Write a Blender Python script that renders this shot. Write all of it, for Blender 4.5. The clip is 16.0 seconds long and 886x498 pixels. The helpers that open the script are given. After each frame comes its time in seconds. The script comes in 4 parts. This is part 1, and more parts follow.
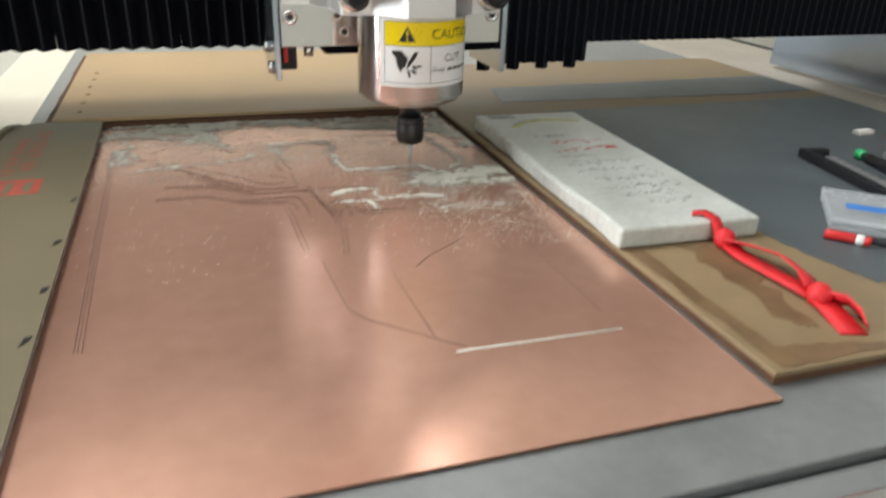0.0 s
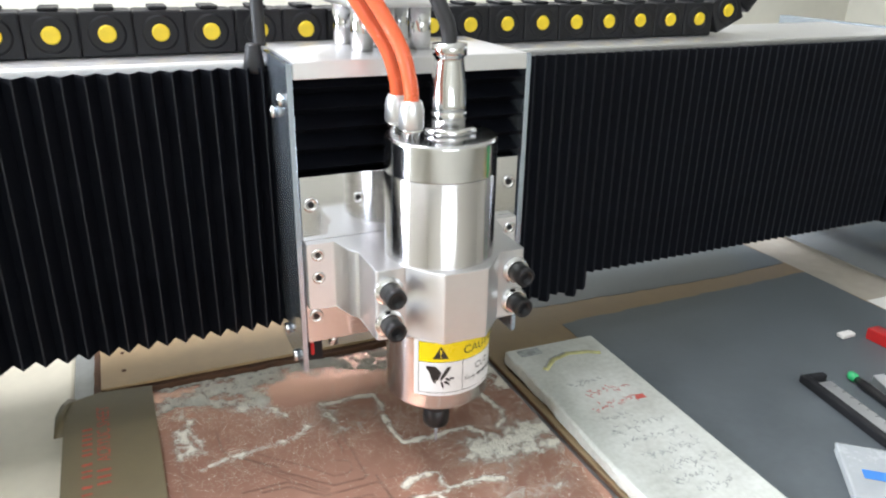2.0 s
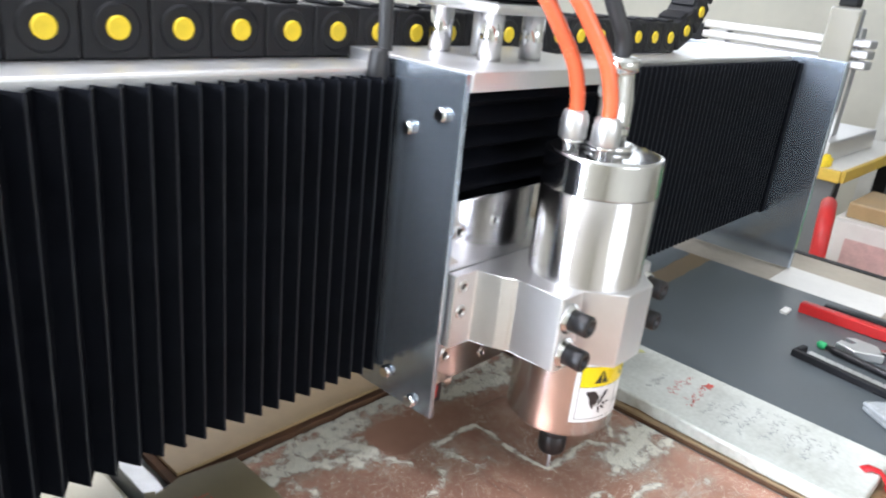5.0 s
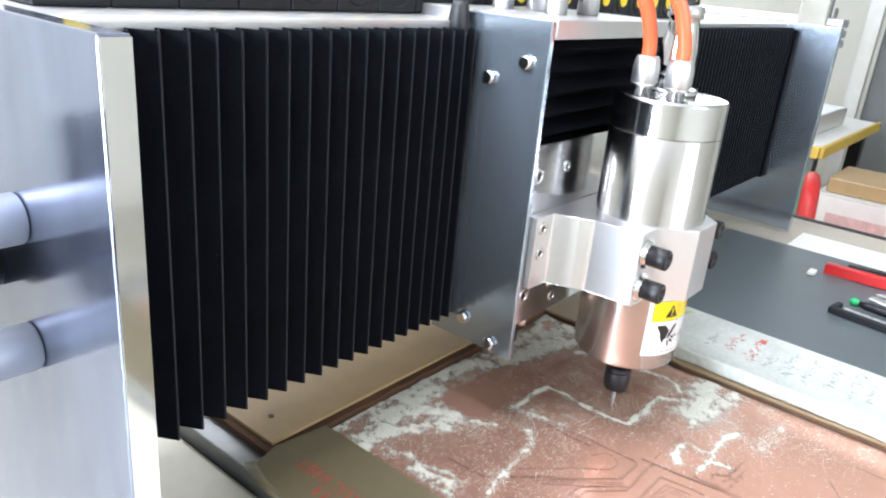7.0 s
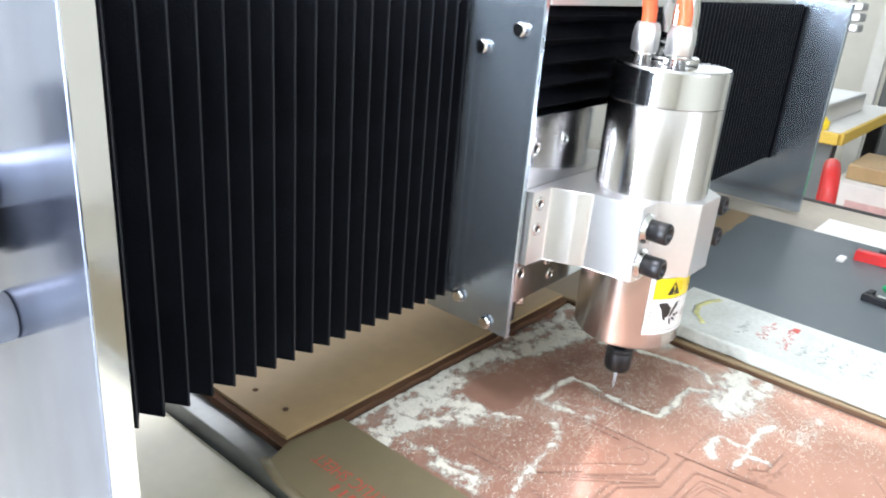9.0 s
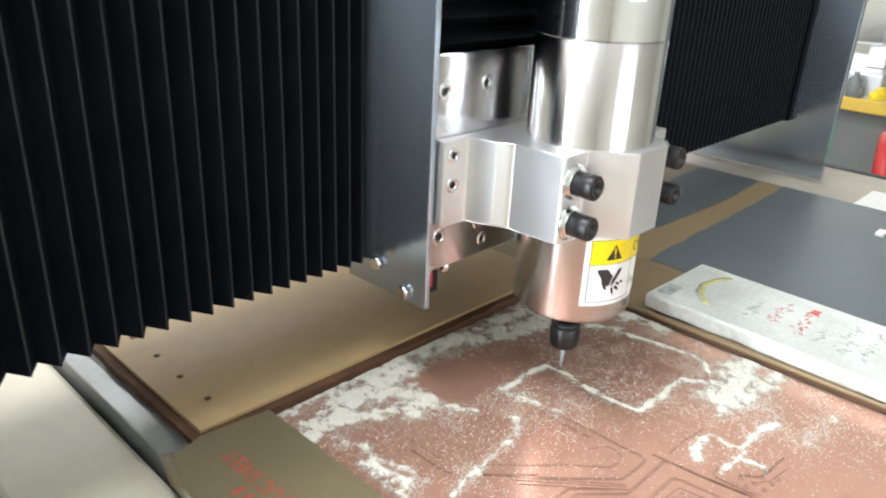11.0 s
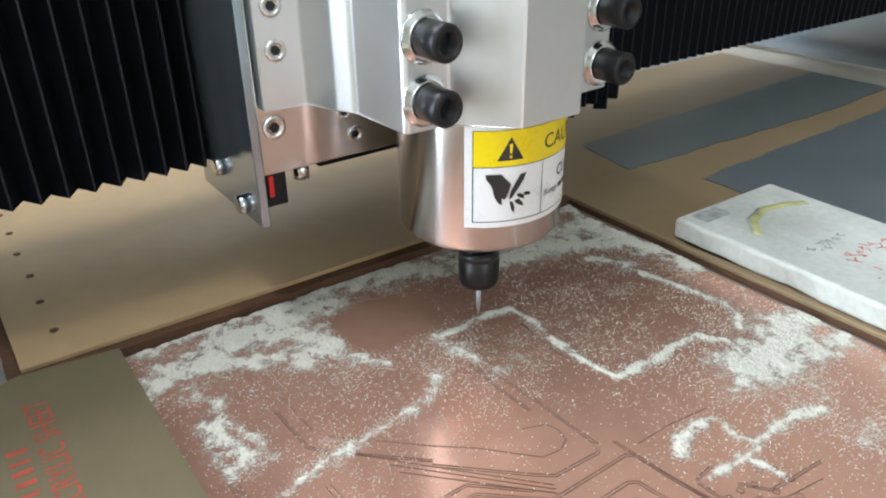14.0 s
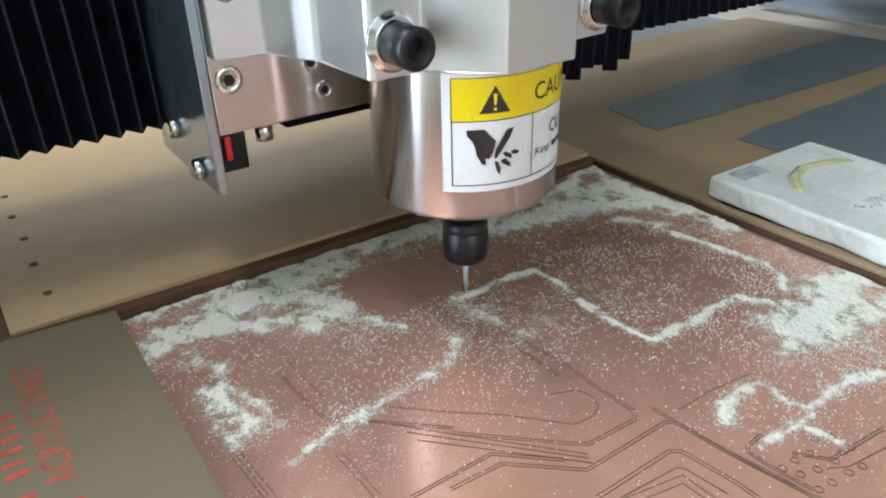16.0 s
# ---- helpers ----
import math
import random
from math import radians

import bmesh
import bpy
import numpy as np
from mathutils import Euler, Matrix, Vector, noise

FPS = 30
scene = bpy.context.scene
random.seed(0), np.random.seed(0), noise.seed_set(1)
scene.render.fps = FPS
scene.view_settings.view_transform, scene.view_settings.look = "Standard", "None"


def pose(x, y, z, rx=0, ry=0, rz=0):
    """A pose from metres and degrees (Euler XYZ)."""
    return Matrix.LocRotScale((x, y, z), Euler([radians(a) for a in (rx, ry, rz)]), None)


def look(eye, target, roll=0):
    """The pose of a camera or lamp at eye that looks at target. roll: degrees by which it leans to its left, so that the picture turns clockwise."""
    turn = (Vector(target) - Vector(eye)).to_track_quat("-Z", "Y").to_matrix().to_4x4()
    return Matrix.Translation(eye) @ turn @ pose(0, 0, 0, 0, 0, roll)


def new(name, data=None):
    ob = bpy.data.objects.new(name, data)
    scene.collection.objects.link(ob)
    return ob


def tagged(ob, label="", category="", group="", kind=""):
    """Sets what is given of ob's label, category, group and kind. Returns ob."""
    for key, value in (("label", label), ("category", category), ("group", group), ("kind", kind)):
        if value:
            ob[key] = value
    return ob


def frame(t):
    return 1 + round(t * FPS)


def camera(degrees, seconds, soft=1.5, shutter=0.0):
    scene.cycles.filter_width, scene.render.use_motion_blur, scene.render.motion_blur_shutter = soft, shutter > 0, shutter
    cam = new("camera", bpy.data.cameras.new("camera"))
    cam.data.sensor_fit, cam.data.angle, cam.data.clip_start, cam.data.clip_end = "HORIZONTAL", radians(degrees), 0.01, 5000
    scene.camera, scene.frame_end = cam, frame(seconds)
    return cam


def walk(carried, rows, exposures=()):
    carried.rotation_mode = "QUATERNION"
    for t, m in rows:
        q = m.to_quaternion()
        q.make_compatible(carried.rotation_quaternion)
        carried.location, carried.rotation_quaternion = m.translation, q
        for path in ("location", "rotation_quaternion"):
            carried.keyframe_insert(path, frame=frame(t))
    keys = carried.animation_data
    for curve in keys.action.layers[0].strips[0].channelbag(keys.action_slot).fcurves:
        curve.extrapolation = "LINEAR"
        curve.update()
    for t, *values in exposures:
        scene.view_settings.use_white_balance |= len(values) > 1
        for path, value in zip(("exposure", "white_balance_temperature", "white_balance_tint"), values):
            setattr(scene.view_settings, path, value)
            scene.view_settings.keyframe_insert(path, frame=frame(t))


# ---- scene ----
cam = camera(62.0, 16.0, soft=2.0, shutter=0.5)
PATH = [
    (0.0, pose(-0.1179, -0.6195, 0.1893, 65.22, -2.14, -18.34)),
    (0.5, pose(-0.1236, -0.6047, 0.2434, 65.38, -2.74, -21.62)),
    (1.0, pose(-0.1456, -0.5871, 0.3085, 65.13, -2.52, -23.03)),
    (1.5, pose(-0.1660, -0.5577, 0.3655, 65.43, -2.04, -23.44)),
    (2.0, pose(-0.1945, -0.5502, 0.3833, 67.83, -1.38, -23.87)),
    (2.5, pose(-0.2211, -0.5280, 0.3941, 67.56, -0.88, -24.77)),
    (3.0, pose(-0.2465, -0.5079, 0.3922, 67.06, -0.66, -26.21)),
    (3.5, pose(-0.2856, -0.4848, 0.3957, 66.64, -1.30, -29.86)),
    (4.0, pose(-0.3346, -0.4450, 0.3900, 66.86, -2.95, -36.40)),
    (4.5, pose(-0.3978, -0.3871, 0.3758, 67.97, -5.12, -42.60)),
    (5.0, pose(-0.4548, -0.3223, 0.3633, 69.46, -6.12, -46.90)),
    (5.2, pose(-0.4740, -0.2980, 0.3590, 69.72, -6.88, -48.11)),
    (7.3, pose(-0.5210, -0.2540, 0.3260, 69.09, -4.52, -51.17)),
    (7.5, pose(-0.5218, -0.2468, 0.3241, 68.39, -4.41, -51.76)),
    (8.0, pose(-0.5148, -0.2447, 0.3245, 67.67, -4.32, -50.80)),
    (8.2, pose(-0.5140, -0.2430, 0.3220, 68.36, -4.77, -50.34)),
    (10.5, pose(-0.4476, -0.2510, 0.3043, 67.96, -3.25, -47.71)),
    (11.0, pose(-0.4111, -0.2584, 0.2840, 67.48, -2.84, -46.06)),
    (11.5, pose(-0.3659, -0.2550, 0.2741, 65.62, -2.52, -44.30)),
    (12.0, pose(-0.3214, -0.2600, 0.2538, 65.37, -1.72, -41.48)),
    (12.5, pose(-0.2852, -0.2627, 0.2373, 64.76, -0.95, -38.86)),
    (13.0, pose(-0.2556, -0.2652, 0.2322, 63.66, 0.16, -36.55)),
    (13.5, pose(-0.2462, -0.2611, 0.2280, 62.78, 0.29, -36.34)),
    (14.0, pose(-0.2437, -0.2554, 0.2168, 62.59, 0.34, -36.25)),
    (14.5, pose(-0.2421, -0.2479, 0.2063, 62.12, 0.42, -36.20)),
    (15.0, pose(-0.2393, -0.2431, 0.1975, 61.74, 0.62, -35.88)),
    (15.5, pose(-0.2376, -0.2404, 0.1928, 61.55, 0.76, -35.66)),
    (16.0, pose(-0.2356, -0.2393, 0.1911, 61.52, 1.01, -35.44)),
]
walk(cam, PATH, exposures=[(0.0, -0.42, 6700, 12), (1.0, -0.34, 6650, 12), (2.0, 0.14, 6350, 14), (5.0, 0.22, 6180, 16), (7.5, 0.60, 6000, 14), (8.2, 0.60, 6000, 14), (10.5, 0.44, 6350, 12), (11.5, 0.10, 6400, 12), (13.0, -0.18, 6250, 10), (16.0, -0.33, 5950, 10)])

# where the milling tool stands: seconds, along the gantry, along the bed
TOOL = [
    (0.0, 0.0445, -0.0710),
    (0.5, 0.0368, -0.0746),
    (1.0, 0.0295, -0.0719),
    (1.5, 0.0241, -0.0753),
    (2.0, 0.0172, -0.0838),
    (2.5, 0.0115, -0.0834),
    (3.0, 0.0065, -0.0801),
    (3.5, 0.0052, -0.0735),
    (4.0, 0.0021, -0.0705),
    (4.5, -0.0027, -0.0719),
    (5.0, -0.0075, -0.0758),
    (5.2, -0.0095, -0.0755),
    (7.3, 0.0085, -0.0500),
    (7.5, 0.0088, -0.0475),
    (8.0, 0.0079, -0.0405),
    (8.2, 0.0075, -0.0380),
    (10.5, -0.0016, -0.0159),
    (11.0, -0.0020, -0.0074),
    (11.5, -0.0000, -0.0000),
    (12.0, -0.0001, 0.0040),
    (12.5, -0.0020, 0.0074),
    (13.0, -0.0108, 0.0071),
    (13.5, -0.0218, 0.0069),
    (14.0, -0.0255, 0.0084),
    (14.5, -0.0310, 0.0068),
    (15.0, -0.0366, 0.0070),
    (15.5, -0.0424, 0.0073),
    (16.0, -0.0488, 0.0062),
]
TILT = -0.4
rnd = random.Random(7)

# ---------------------------------------------------------------- light
world = bpy.data.worlds.new("world")
scene.world = world
world.use_nodes = True
wn = world.node_tree
sky = wn.nodes.new("ShaderNodeTexSky")
sky.sky_type, sky.sun_disc = "NISHITA", False
sky.sun_elevation, sky.sun_rotation = radians(40), radians(250)
wn.links.new(sky.outputs[0], wn.nodes["Background"].inputs[0])
wn.nodes["Background"].inputs[1].default_value = 0.10


def area_lamp(name, m, sx, sy, watts, colour):
    data = bpy.data.lights.new(name, "AREA")
    data.shape, data.size, data.size_y, data.energy, data.color = "RECTANGLE", sx, sy, watts, colour
    ob = new(name, data)
    ob.matrix_world = m
    return ob


# daylight through the windows of the room, and two ceiling tubes
area_lamp("window_light", look((-2.75, 0.35, 0.50), (0, 0.1, 0.2)), 0.8, 2.3, 165, (0.84, 0.93, 1.0))
area_lamp("window_light", look((-0.2, -2.75, 1.0), (0.1, 0, 0.2)), 1.4, 1.0, 22, (0.86, 0.94, 1.0))
area_lamp("window_light", look((4.2, 1.4, 1.0), (0.5, 0.3, 0.2)), 2.0, 1.2, 16, (0.86, 0.94, 1.0))
area_lamp("tube_light", pose(-0.6, 0.5, 1.95), 0.14, 1.3, 42, (0.97, 0.98, 1.0))
area_lamp("tube_light", pose(0.76, 2.25, 1.95, 0, 0, -12), 0.14, 1.3, 22, (0.97, 0.98, 1.0))

# ---------------------------------------------------------------- materials
def mat(name, base, rough=0.5, metal=0.0, var=0.12, scale=30.0, bump=0.0, bscale=200.0, second=None, stretch=(1, 1, 1), rvar=0.1,
        alpha=1.0, trans=0.0, spec=0.5, emit=0.0):
    """A surface with two scales of variation in colour and roughness, and a fine relief."""
    m = bpy.data.materials.new(name)
    m.use_nodes = True
    nt = m.node_tree
    b = nt.nodes["Principled BSDF"]
    tc = nt.nodes.new("ShaderNodeTexCoord")
    mp = nt.nodes.new("ShaderNodeMapping")
    mp.inputs["Scale"].default_value = stretch
    nt.links.new(tc.outputs["Object"], mp.inputs[0])
    n1, n2 = nt.nodes.new("ShaderNodeTexNoise"), nt.nodes.new("ShaderNodeTexNoise")
    for n, s, d in ((n1, scale, 4), (n2, scale * 9, 3)):
        n.inputs["Scale"].default_value, n.inputs["Detail"].default_value = s, d
        nt.links.new(mp.outputs[0], n.inputs["Vector"])
    add = nt.nodes.new("ShaderNodeMath")
    add.operation = "MULTIPLY_ADD"
    nt.links.new(n1.outputs[0], add.inputs[0])
    add.inputs[1].default_value = 0.65
    half = nt.nodes.new("ShaderNodeMath")
    half.operation = "MULTIPLY"
    nt.links.new(n2.outputs[0], half.inputs[0])
    half.inputs[1].default_value = 0.35
    nt.links.new(half.outputs[0], add.inputs[2])
    ramp = nt.nodes.new("ShaderNodeValToRGB")
    lo = [max(0, c * (1 - var)) for c in base]
    hi = list(second) if second else [min(1, c * (1 + var)) for c in base]
    ramp.color_ramp.elements[0].position, ramp.color_ramp.elements[0].color = 0.32, (*lo, 1)
    ramp.color_ramp.elements[1].position, ramp.color_ramp.elements[1].color = 0.68, (*hi, 1)
    nt.links.new(add.outputs[0], ramp.inputs[0])
    nt.links.new(ramp.outputs[0], b.inputs["Base Color"])
    mr = nt.nodes.new("ShaderNodeMapRange")
    mr.inputs[1].default_value, mr.inputs[2].default_value = 0.3, 0.7
    mr.inputs[3].default_value, mr.inputs[4].default_value = max(0.02, rough - rvar), min(1, rough + rvar)
    nt.links.new(add.outputs[0], mr.inputs[0])
    nt.links.new(mr.outputs[0], b.inputs["Roughness"])
    b.inputs["Metallic"].default_value = metal
    b.inputs["Specular IOR Level"].default_value = spec
    b.inputs["Alpha"].default_value = alpha
    b.inputs["Transmission Weight"].default_value = trans
    if emit:
        b.inputs["Emission Color"].default_value = (*base, 1)
        b.inputs["Emission Strength"].default_value = emit
    if bump:
        bn, n3 = nt.nodes.new("ShaderNodeBump"), nt.nodes.new("ShaderNodeTexNoise")
        n3.inputs["Scale"].default_value, n3.inputs["Detail"].default_value = bscale, 3
        nt.links.new(mp.outputs[0], n3.inputs["Vector"])
        bn.inputs["Strength"].default_value, bn.inputs["Distance"].default_value = bump, 0.001
        nt.links.new(n3.outputs[0], bn.inputs["Height"])
        nt.links.new(bn.outputs[0], b.inputs["Normal"])
    return m


STEEL = mat("polished_steel", (0.68, 0.68, 0.68), 0.15, 1, 0.03, 25, 0, 300, rvar=0.04)
# scratched aluminium; the dark room it mirrors is put into the navy mottled colour
END_PLATE = mat("scratched_plate_dark_reflections", (0.20, 0.23, 0.33), 0.15, 0.92, 0.12, 7, 0.015, 25, second=(0.30, 0.335, 0.45), stretch=(1, 1, 0.3), rvar=0.08)
TURNED = mat("turned_steel", (0.64, 0.62, 0.62), 0.21, 1, 0.01, 4, 0.0, 40, rvar=0.01)
_nt = TURNED.node_tree
_tan = _nt.nodes.new("ShaderNodeTangent")
_tan.direction_type, _tan.axis = "RADIAL", "Z"
_nt.links.new(_tan.outputs[0], _nt.nodes["Principled BSDF"].inputs["Tangent"])
_nt.nodes["Principled BSDF"].inputs["Anisotropic"].default_value = 1.0
_nt.nodes["Principled BSDF"].inputs["Anisotropic Rotation"].default_value = 0.25
ALU = mat("machined_aluminium", (0.76, 0.76, 0.77), 0.42, 1, 0.03, 22, 0, 500, rvar=0.04)
CHROME = mat("mirror_steel", (0.66, 0.66, 0.67), 0.14, 1, 0.01, 20, 0, 100, rvar=0.02)
MATTE_ALU = mat("dull_aluminium", (0.50, 0.52, 0.57), 0.55, 1, 0.04, 40, 0, 100, rvar=0.04)
PLATE = mat("brushed_plate", (0.46, 0.53, 0.62), 0.20, 0.85, 0.10, 9, 0, 60, rvar=0.05)
MIRROR_ALU = mat("polished_aluminium", (0.70, 0.70, 0.71), 0.11, 1, 0.03, 18, 0, 60, rvar=0.03)
BLACK_CLOTH = mat("bellows_cloth", (0.0048, 0.0056, 0.0085), 0.7, 0, 0.35, 40, 0.3, 900, rvar=0.1, spec=0.08)
BLACK_CLOTH_TRIM = mat("bellows_seam", (0.018, 0.020, 0.025), 0.5, 0, 0.2, 60, 0.2, 900, spec=0.2)
BLACK_STEEL = mat("blackened_steel", (0.035, 0.034, 0.036), 0.38, 0.7, 0.3, 90, 0.15, 400)
BLACK_PLASTIC = mat("black_plastic", (0.013, 0.013, 0.015), 0.5, 0, 0.25, 60, 0.1, 500, spec=0.25)
YELLOW = mat("yellow_plastic", (0.80, 0.58, 0.02), 0.45, 0, 0.12, 120)
HOSE = mat("orange_hose", (0.90, 0.165, 0.065), 0.22, 0, 0.08, 60, trans=0.15)
RUBBER = mat("black_rubber", (0.02, 0.02, 0.022), 0.5, 0, 0.25, 90)
PAPER_BOARD = mat("tan_paper_board", (0.40, 0.272, 0.136), 0.50, 0, 0.12, 9, 0.10, 260, rvar=0.08)
SIDE_BOARD = mat("brown_paper_board", (0.235, 0.165, 0.088), 0.5, 0, 0.15, 9, 0.1, 260, rvar=0.08)
MDF_EDGE = mat("board_edge", (0.105, 0.048, 0.022), 0.8, 0, 0.4, 60, 0.6, 300)
BROWN_PAPER = mat("brown_masking_paper", (0.130, 0.105, 0.056), 0.50, 0, 0.10, 12, 0.12, 300, rvar=0.06)
RED_INK = mat("red_ink", (0.36, 0.055, 0.03), 0.6, 0, 0.35, 200)
GREY_MAT = mat("grey_mat", (0.090, 0.105, 0.113), 0.42, 0, 0.16, 14, 0.2, 500, rvar=0.08)
BED_GREY = mat("bed_aluminium", (0.26, 0.27, 0.27), 0.36, 0.5, 0.16, 16, 0.2, 200)
WORN_WHITE = mat("worn_white_paint", (0.46, 0.475, 0.43), 0.38, 0, 0.12, 24, 0.15, 200, second=(0.62, 0.64, 0.60))
INK = mat("faded_ink", (0.32, 0.34, 0.33), 0.7, 0, 0.4, 160)
RED_RIBBON = mat("red_ribbon", (0.62, 0.015, 0.02), 0.55, 0, 0.2, 150, 0.3, 1500)
LABEL_WHITE = mat("label_white", (0.80, 0.80, 0.80), 0.32, 0, 0.03, 60)
LABEL_YELLOW = mat("label_yellow", (0.86, 0.66, 0.0), 0.32, 0, 0.04, 60)
LABEL_BLACK = mat("label_black", (0.012, 0.012, 0.012), 0.4, 0, 0.2, 60)
CREAM_WALL = mat("cream_wall", (0.70, 0.68, 0.60), 0.8, 0, 0.05, 2, 0.1, 120)
CEILING = mat("white_ceiling", (0.78, 0.78, 0.75), 0.85, 0, 0.04, 2)
FLOOR_TILE = mat("cream_floor", (0.42, 0.39, 0.32), 0.35, 0, 0.08, 4)
CREAM_PAINT = mat("cream_paint", (0.64, 0.60, 0.48), 0.42, 0, 0.07, 10)
GREY_PAINT = mat("grey_paint", (0.16, 0.165, 0.165), 0.5, 0, 0.1, 10)
RED_PLASTIC = mat("red_plastic", (0.55, 0.02, 0.02), 0.4, 0, 0.12, 30)
GREEN_PLASTIC = mat("green_plastic", (0.02, 0.35, 0.12), 0.45, 0, 0.12, 30)
BLUE_LABEL = mat("blue_label", (0.04, 0.20, 0.58), 0.5, 0, 0.1, 60)
WHITE_CARD = mat("white_card", (0.74, 0.73, 0.70), 0.6, 0, 0.06, 20)
PINK_PRINT = mat("pink_print", (0.62, 0.42, 0.40), 0.6, 0, 0.2, 30)
CLEAR_PLASTIC = mat("clear_plastic", (0.55, 0.58, 0.60), 0.25, 0, 0.05, 30, alpha=0.5)
BEIGE_PANEL = mat("beige_panel", (0.40, 0.36, 0.30), 0.7, 0, 0.12, 8, 0.1, 200, spec=0.2)
YELLOW_WOOD = mat("yellow_top", (0.62, 0.42, 0.06), 0.5, 0, 0.1, 10)
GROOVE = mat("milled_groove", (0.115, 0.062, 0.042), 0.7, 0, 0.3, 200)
DUST = mat("milling_dust", (0.66, 0.66, 0.58), 0.9, 0, 0.12, 120, 0.6, 1500)
DUST_LAYER = mat("dust_layer", (0.66, 0.65, 0.57), 0.95, 0, 0.10, 300, 0.35, 2500)
_nt = DUST_LAYER.node_tree
_at = _nt.nodes.new("ShaderNodeAttribute")
_at.attribute_name = "amount"
_sum = _at.outputs["Fac"]
for _scale, _gain in ((1500, 1.3), (620, 0.9), (190, 0.8), (60, 0.6)):
    _no, _ma, _ad = _nt.nodes.new("ShaderNodeTexNoise"), _nt.nodes.new("ShaderNodeMath"), _nt.nodes.new("ShaderNodeMath")
    _no.inputs["Scale"].default_value = _scale
    _nt.links.new(_nt.nodes["Texture Coordinate"].outputs["Object"], _no.inputs["Vector"])
    _ma.operation = "MULTIPLY_ADD"
    _ma.inputs[1].default_value, _ma.inputs[2].default_value = _gain, -0.5 * _gain
    _nt.links.new(_no.outputs[0], _ma.inputs[0])
    _nt.links.new(_ma.outputs[0], _ad.inputs[0])
    _nt.links.new(_sum, _ad.inputs[1])
    _sum = _ad.outputs[0]
_mr = _nt.nodes.new("ShaderNodeMapRange")
_mr.inputs[1].default_value, _mr.inputs[2].default_value, _mr.inputs[3].default_value, _mr.inputs[4].default_value = 0.40, 1.06, 0.0, 0.90
_nt.links.new(_sum, _mr.inputs[0])
_nt.links.new(_mr.outputs[0], _nt.nodes["Principled BSDF"].inputs["Alpha"])
COPPER = mat("copper_clad", (0.60, 0.330, 0.240), 0.23, 0.60, 0.07, 9, 0, 150, second=(0.67, 0.385, 0.285), rvar=0.02)


# ---------------------------------------------------------------- mesh helpers
def bm_box(bm, x0, x1, y0, y1, z0, z1, bevel=0.0, seg=2):
    r = bmesh.ops.create_cube(bm, size=1.0)
    vs = r["verts"]
    for v in vs:
        v.co = ((x0 + x1) / 2 + v.co.x * (x1 - x0), (y0 + y1) / 2 + v.co.y * (y1 - y0), (z0 + z1) / 2 + v.co.z * (z1 - z0))
    if bevel:
        es = list({e for v in vs for e in v.link_edges})
        bmesh.ops.bevel(bm, geom=es, offset=bevel, segments=seg, affect="EDGES", profile=0.5)
    return bm


def box(x0, x1, y0, y1, z0, z1, bevel=0.0, seg=2):
    return bm_box(bmesh.new(), x0, x1, y0, y1, z0, z1, bevel, seg)


def bm_lathe(bm, profile, m=None, n=40):
    """Turns (radius, height) pairs round the z axis, closed at both ends, and lays the result at m."""
    rings = []
    m = m or Matrix.Identity(4)
    for r, z in profile:
        rings.append([bm.verts.new(m @ Vector((r * math.cos(2 * math.pi * k / n), r * math.sin(2 * math.pi * k / n), z))) for k in range(n)])
    for a, b in zip(rings, rings[1:]):
        for k in range(n):
            f = bm.faces.new((a[k], a[(k + 1) % n], b[(k + 1) % n], b[k]))
            f.smooth = True
    bm.faces.new(rings[0][::-1])
    bm.faces.new(rings[-1])
    return bm


def lathe(profile, m=None, n=40):
    return bm_lathe(bmesh.new(), profile, m, n)


def prism(points, z0, z1, bevel=0.0, bm=None):
    """A plan of (x, y) points, counter-clockwise, raised from z0 to z1."""
    bm = bm or bmesh.new()
    lo = [bm.verts.new((x, y, z0)) for x, y in points]
    hi = [bm.verts.new((x, y, z1)) for x, y in points]
    n = len(points)
    bm.faces.new(lo[::-1])
    bm.faces.new(hi)
    for k in range(n):
        bm.faces.new((lo[k], lo[(k + 1) % n], hi[(k + 1) % n], hi[k]))
    if bevel:
        es = list({e for v in lo + hi for e in v.link_edges})
        bmesh.ops.bevel(bm, geom=es, offset=bevel, segments=1, affect="EDGES")
    return bm


def tube(points, radius, n=12, steps=10, bm=None):
    """A round tube along a smooth line through the points."""
    bm = bm or bmesh.new()
    P = [Vector(p) for p in points]
    Q = []
    for i in range(len(P) - 1):
        a, b, c, d = P[max(i - 1, 0)], P[i], P[i + 1], P[min(i + 2, len(P) - 1)]
        for k in range(steps):
            u = k / steps
            Q.append(0.5 * ((2 * b) + (c - a) * u + (2 * a - 5 * b + 4 * c - d) * u * u + (3 * b - a - 3 * c + d) * u ** 3))
    Q.append(P[-1])
    rings, side = [], Vector((0.3, 0.9, 0.2))
    for i, q in enumerate(Q):
        way = (Q[min(i + 1, len(Q) - 1)] - Q[max(i - 1, 0)]).normalized()
        u = way.cross(side).normalized()
        w = way.cross(u)
        rings.append([bm.verts.new(q + radius * (math.cos(2 * math.pi * k / n) * u + math.sin(2 * math.pi * k / n) * w)) for k in range(n)])
    for a, b in zip(rings, rings[1:]):
        for k in range(n):
            bm.faces.new((a[k], a[(k + 1) % n], b[(k + 1) % n], b[k])).smooth = True
    bm.faces.new(rings[0][::-1])
    bm.faces.new(rings[-1])
    return bm


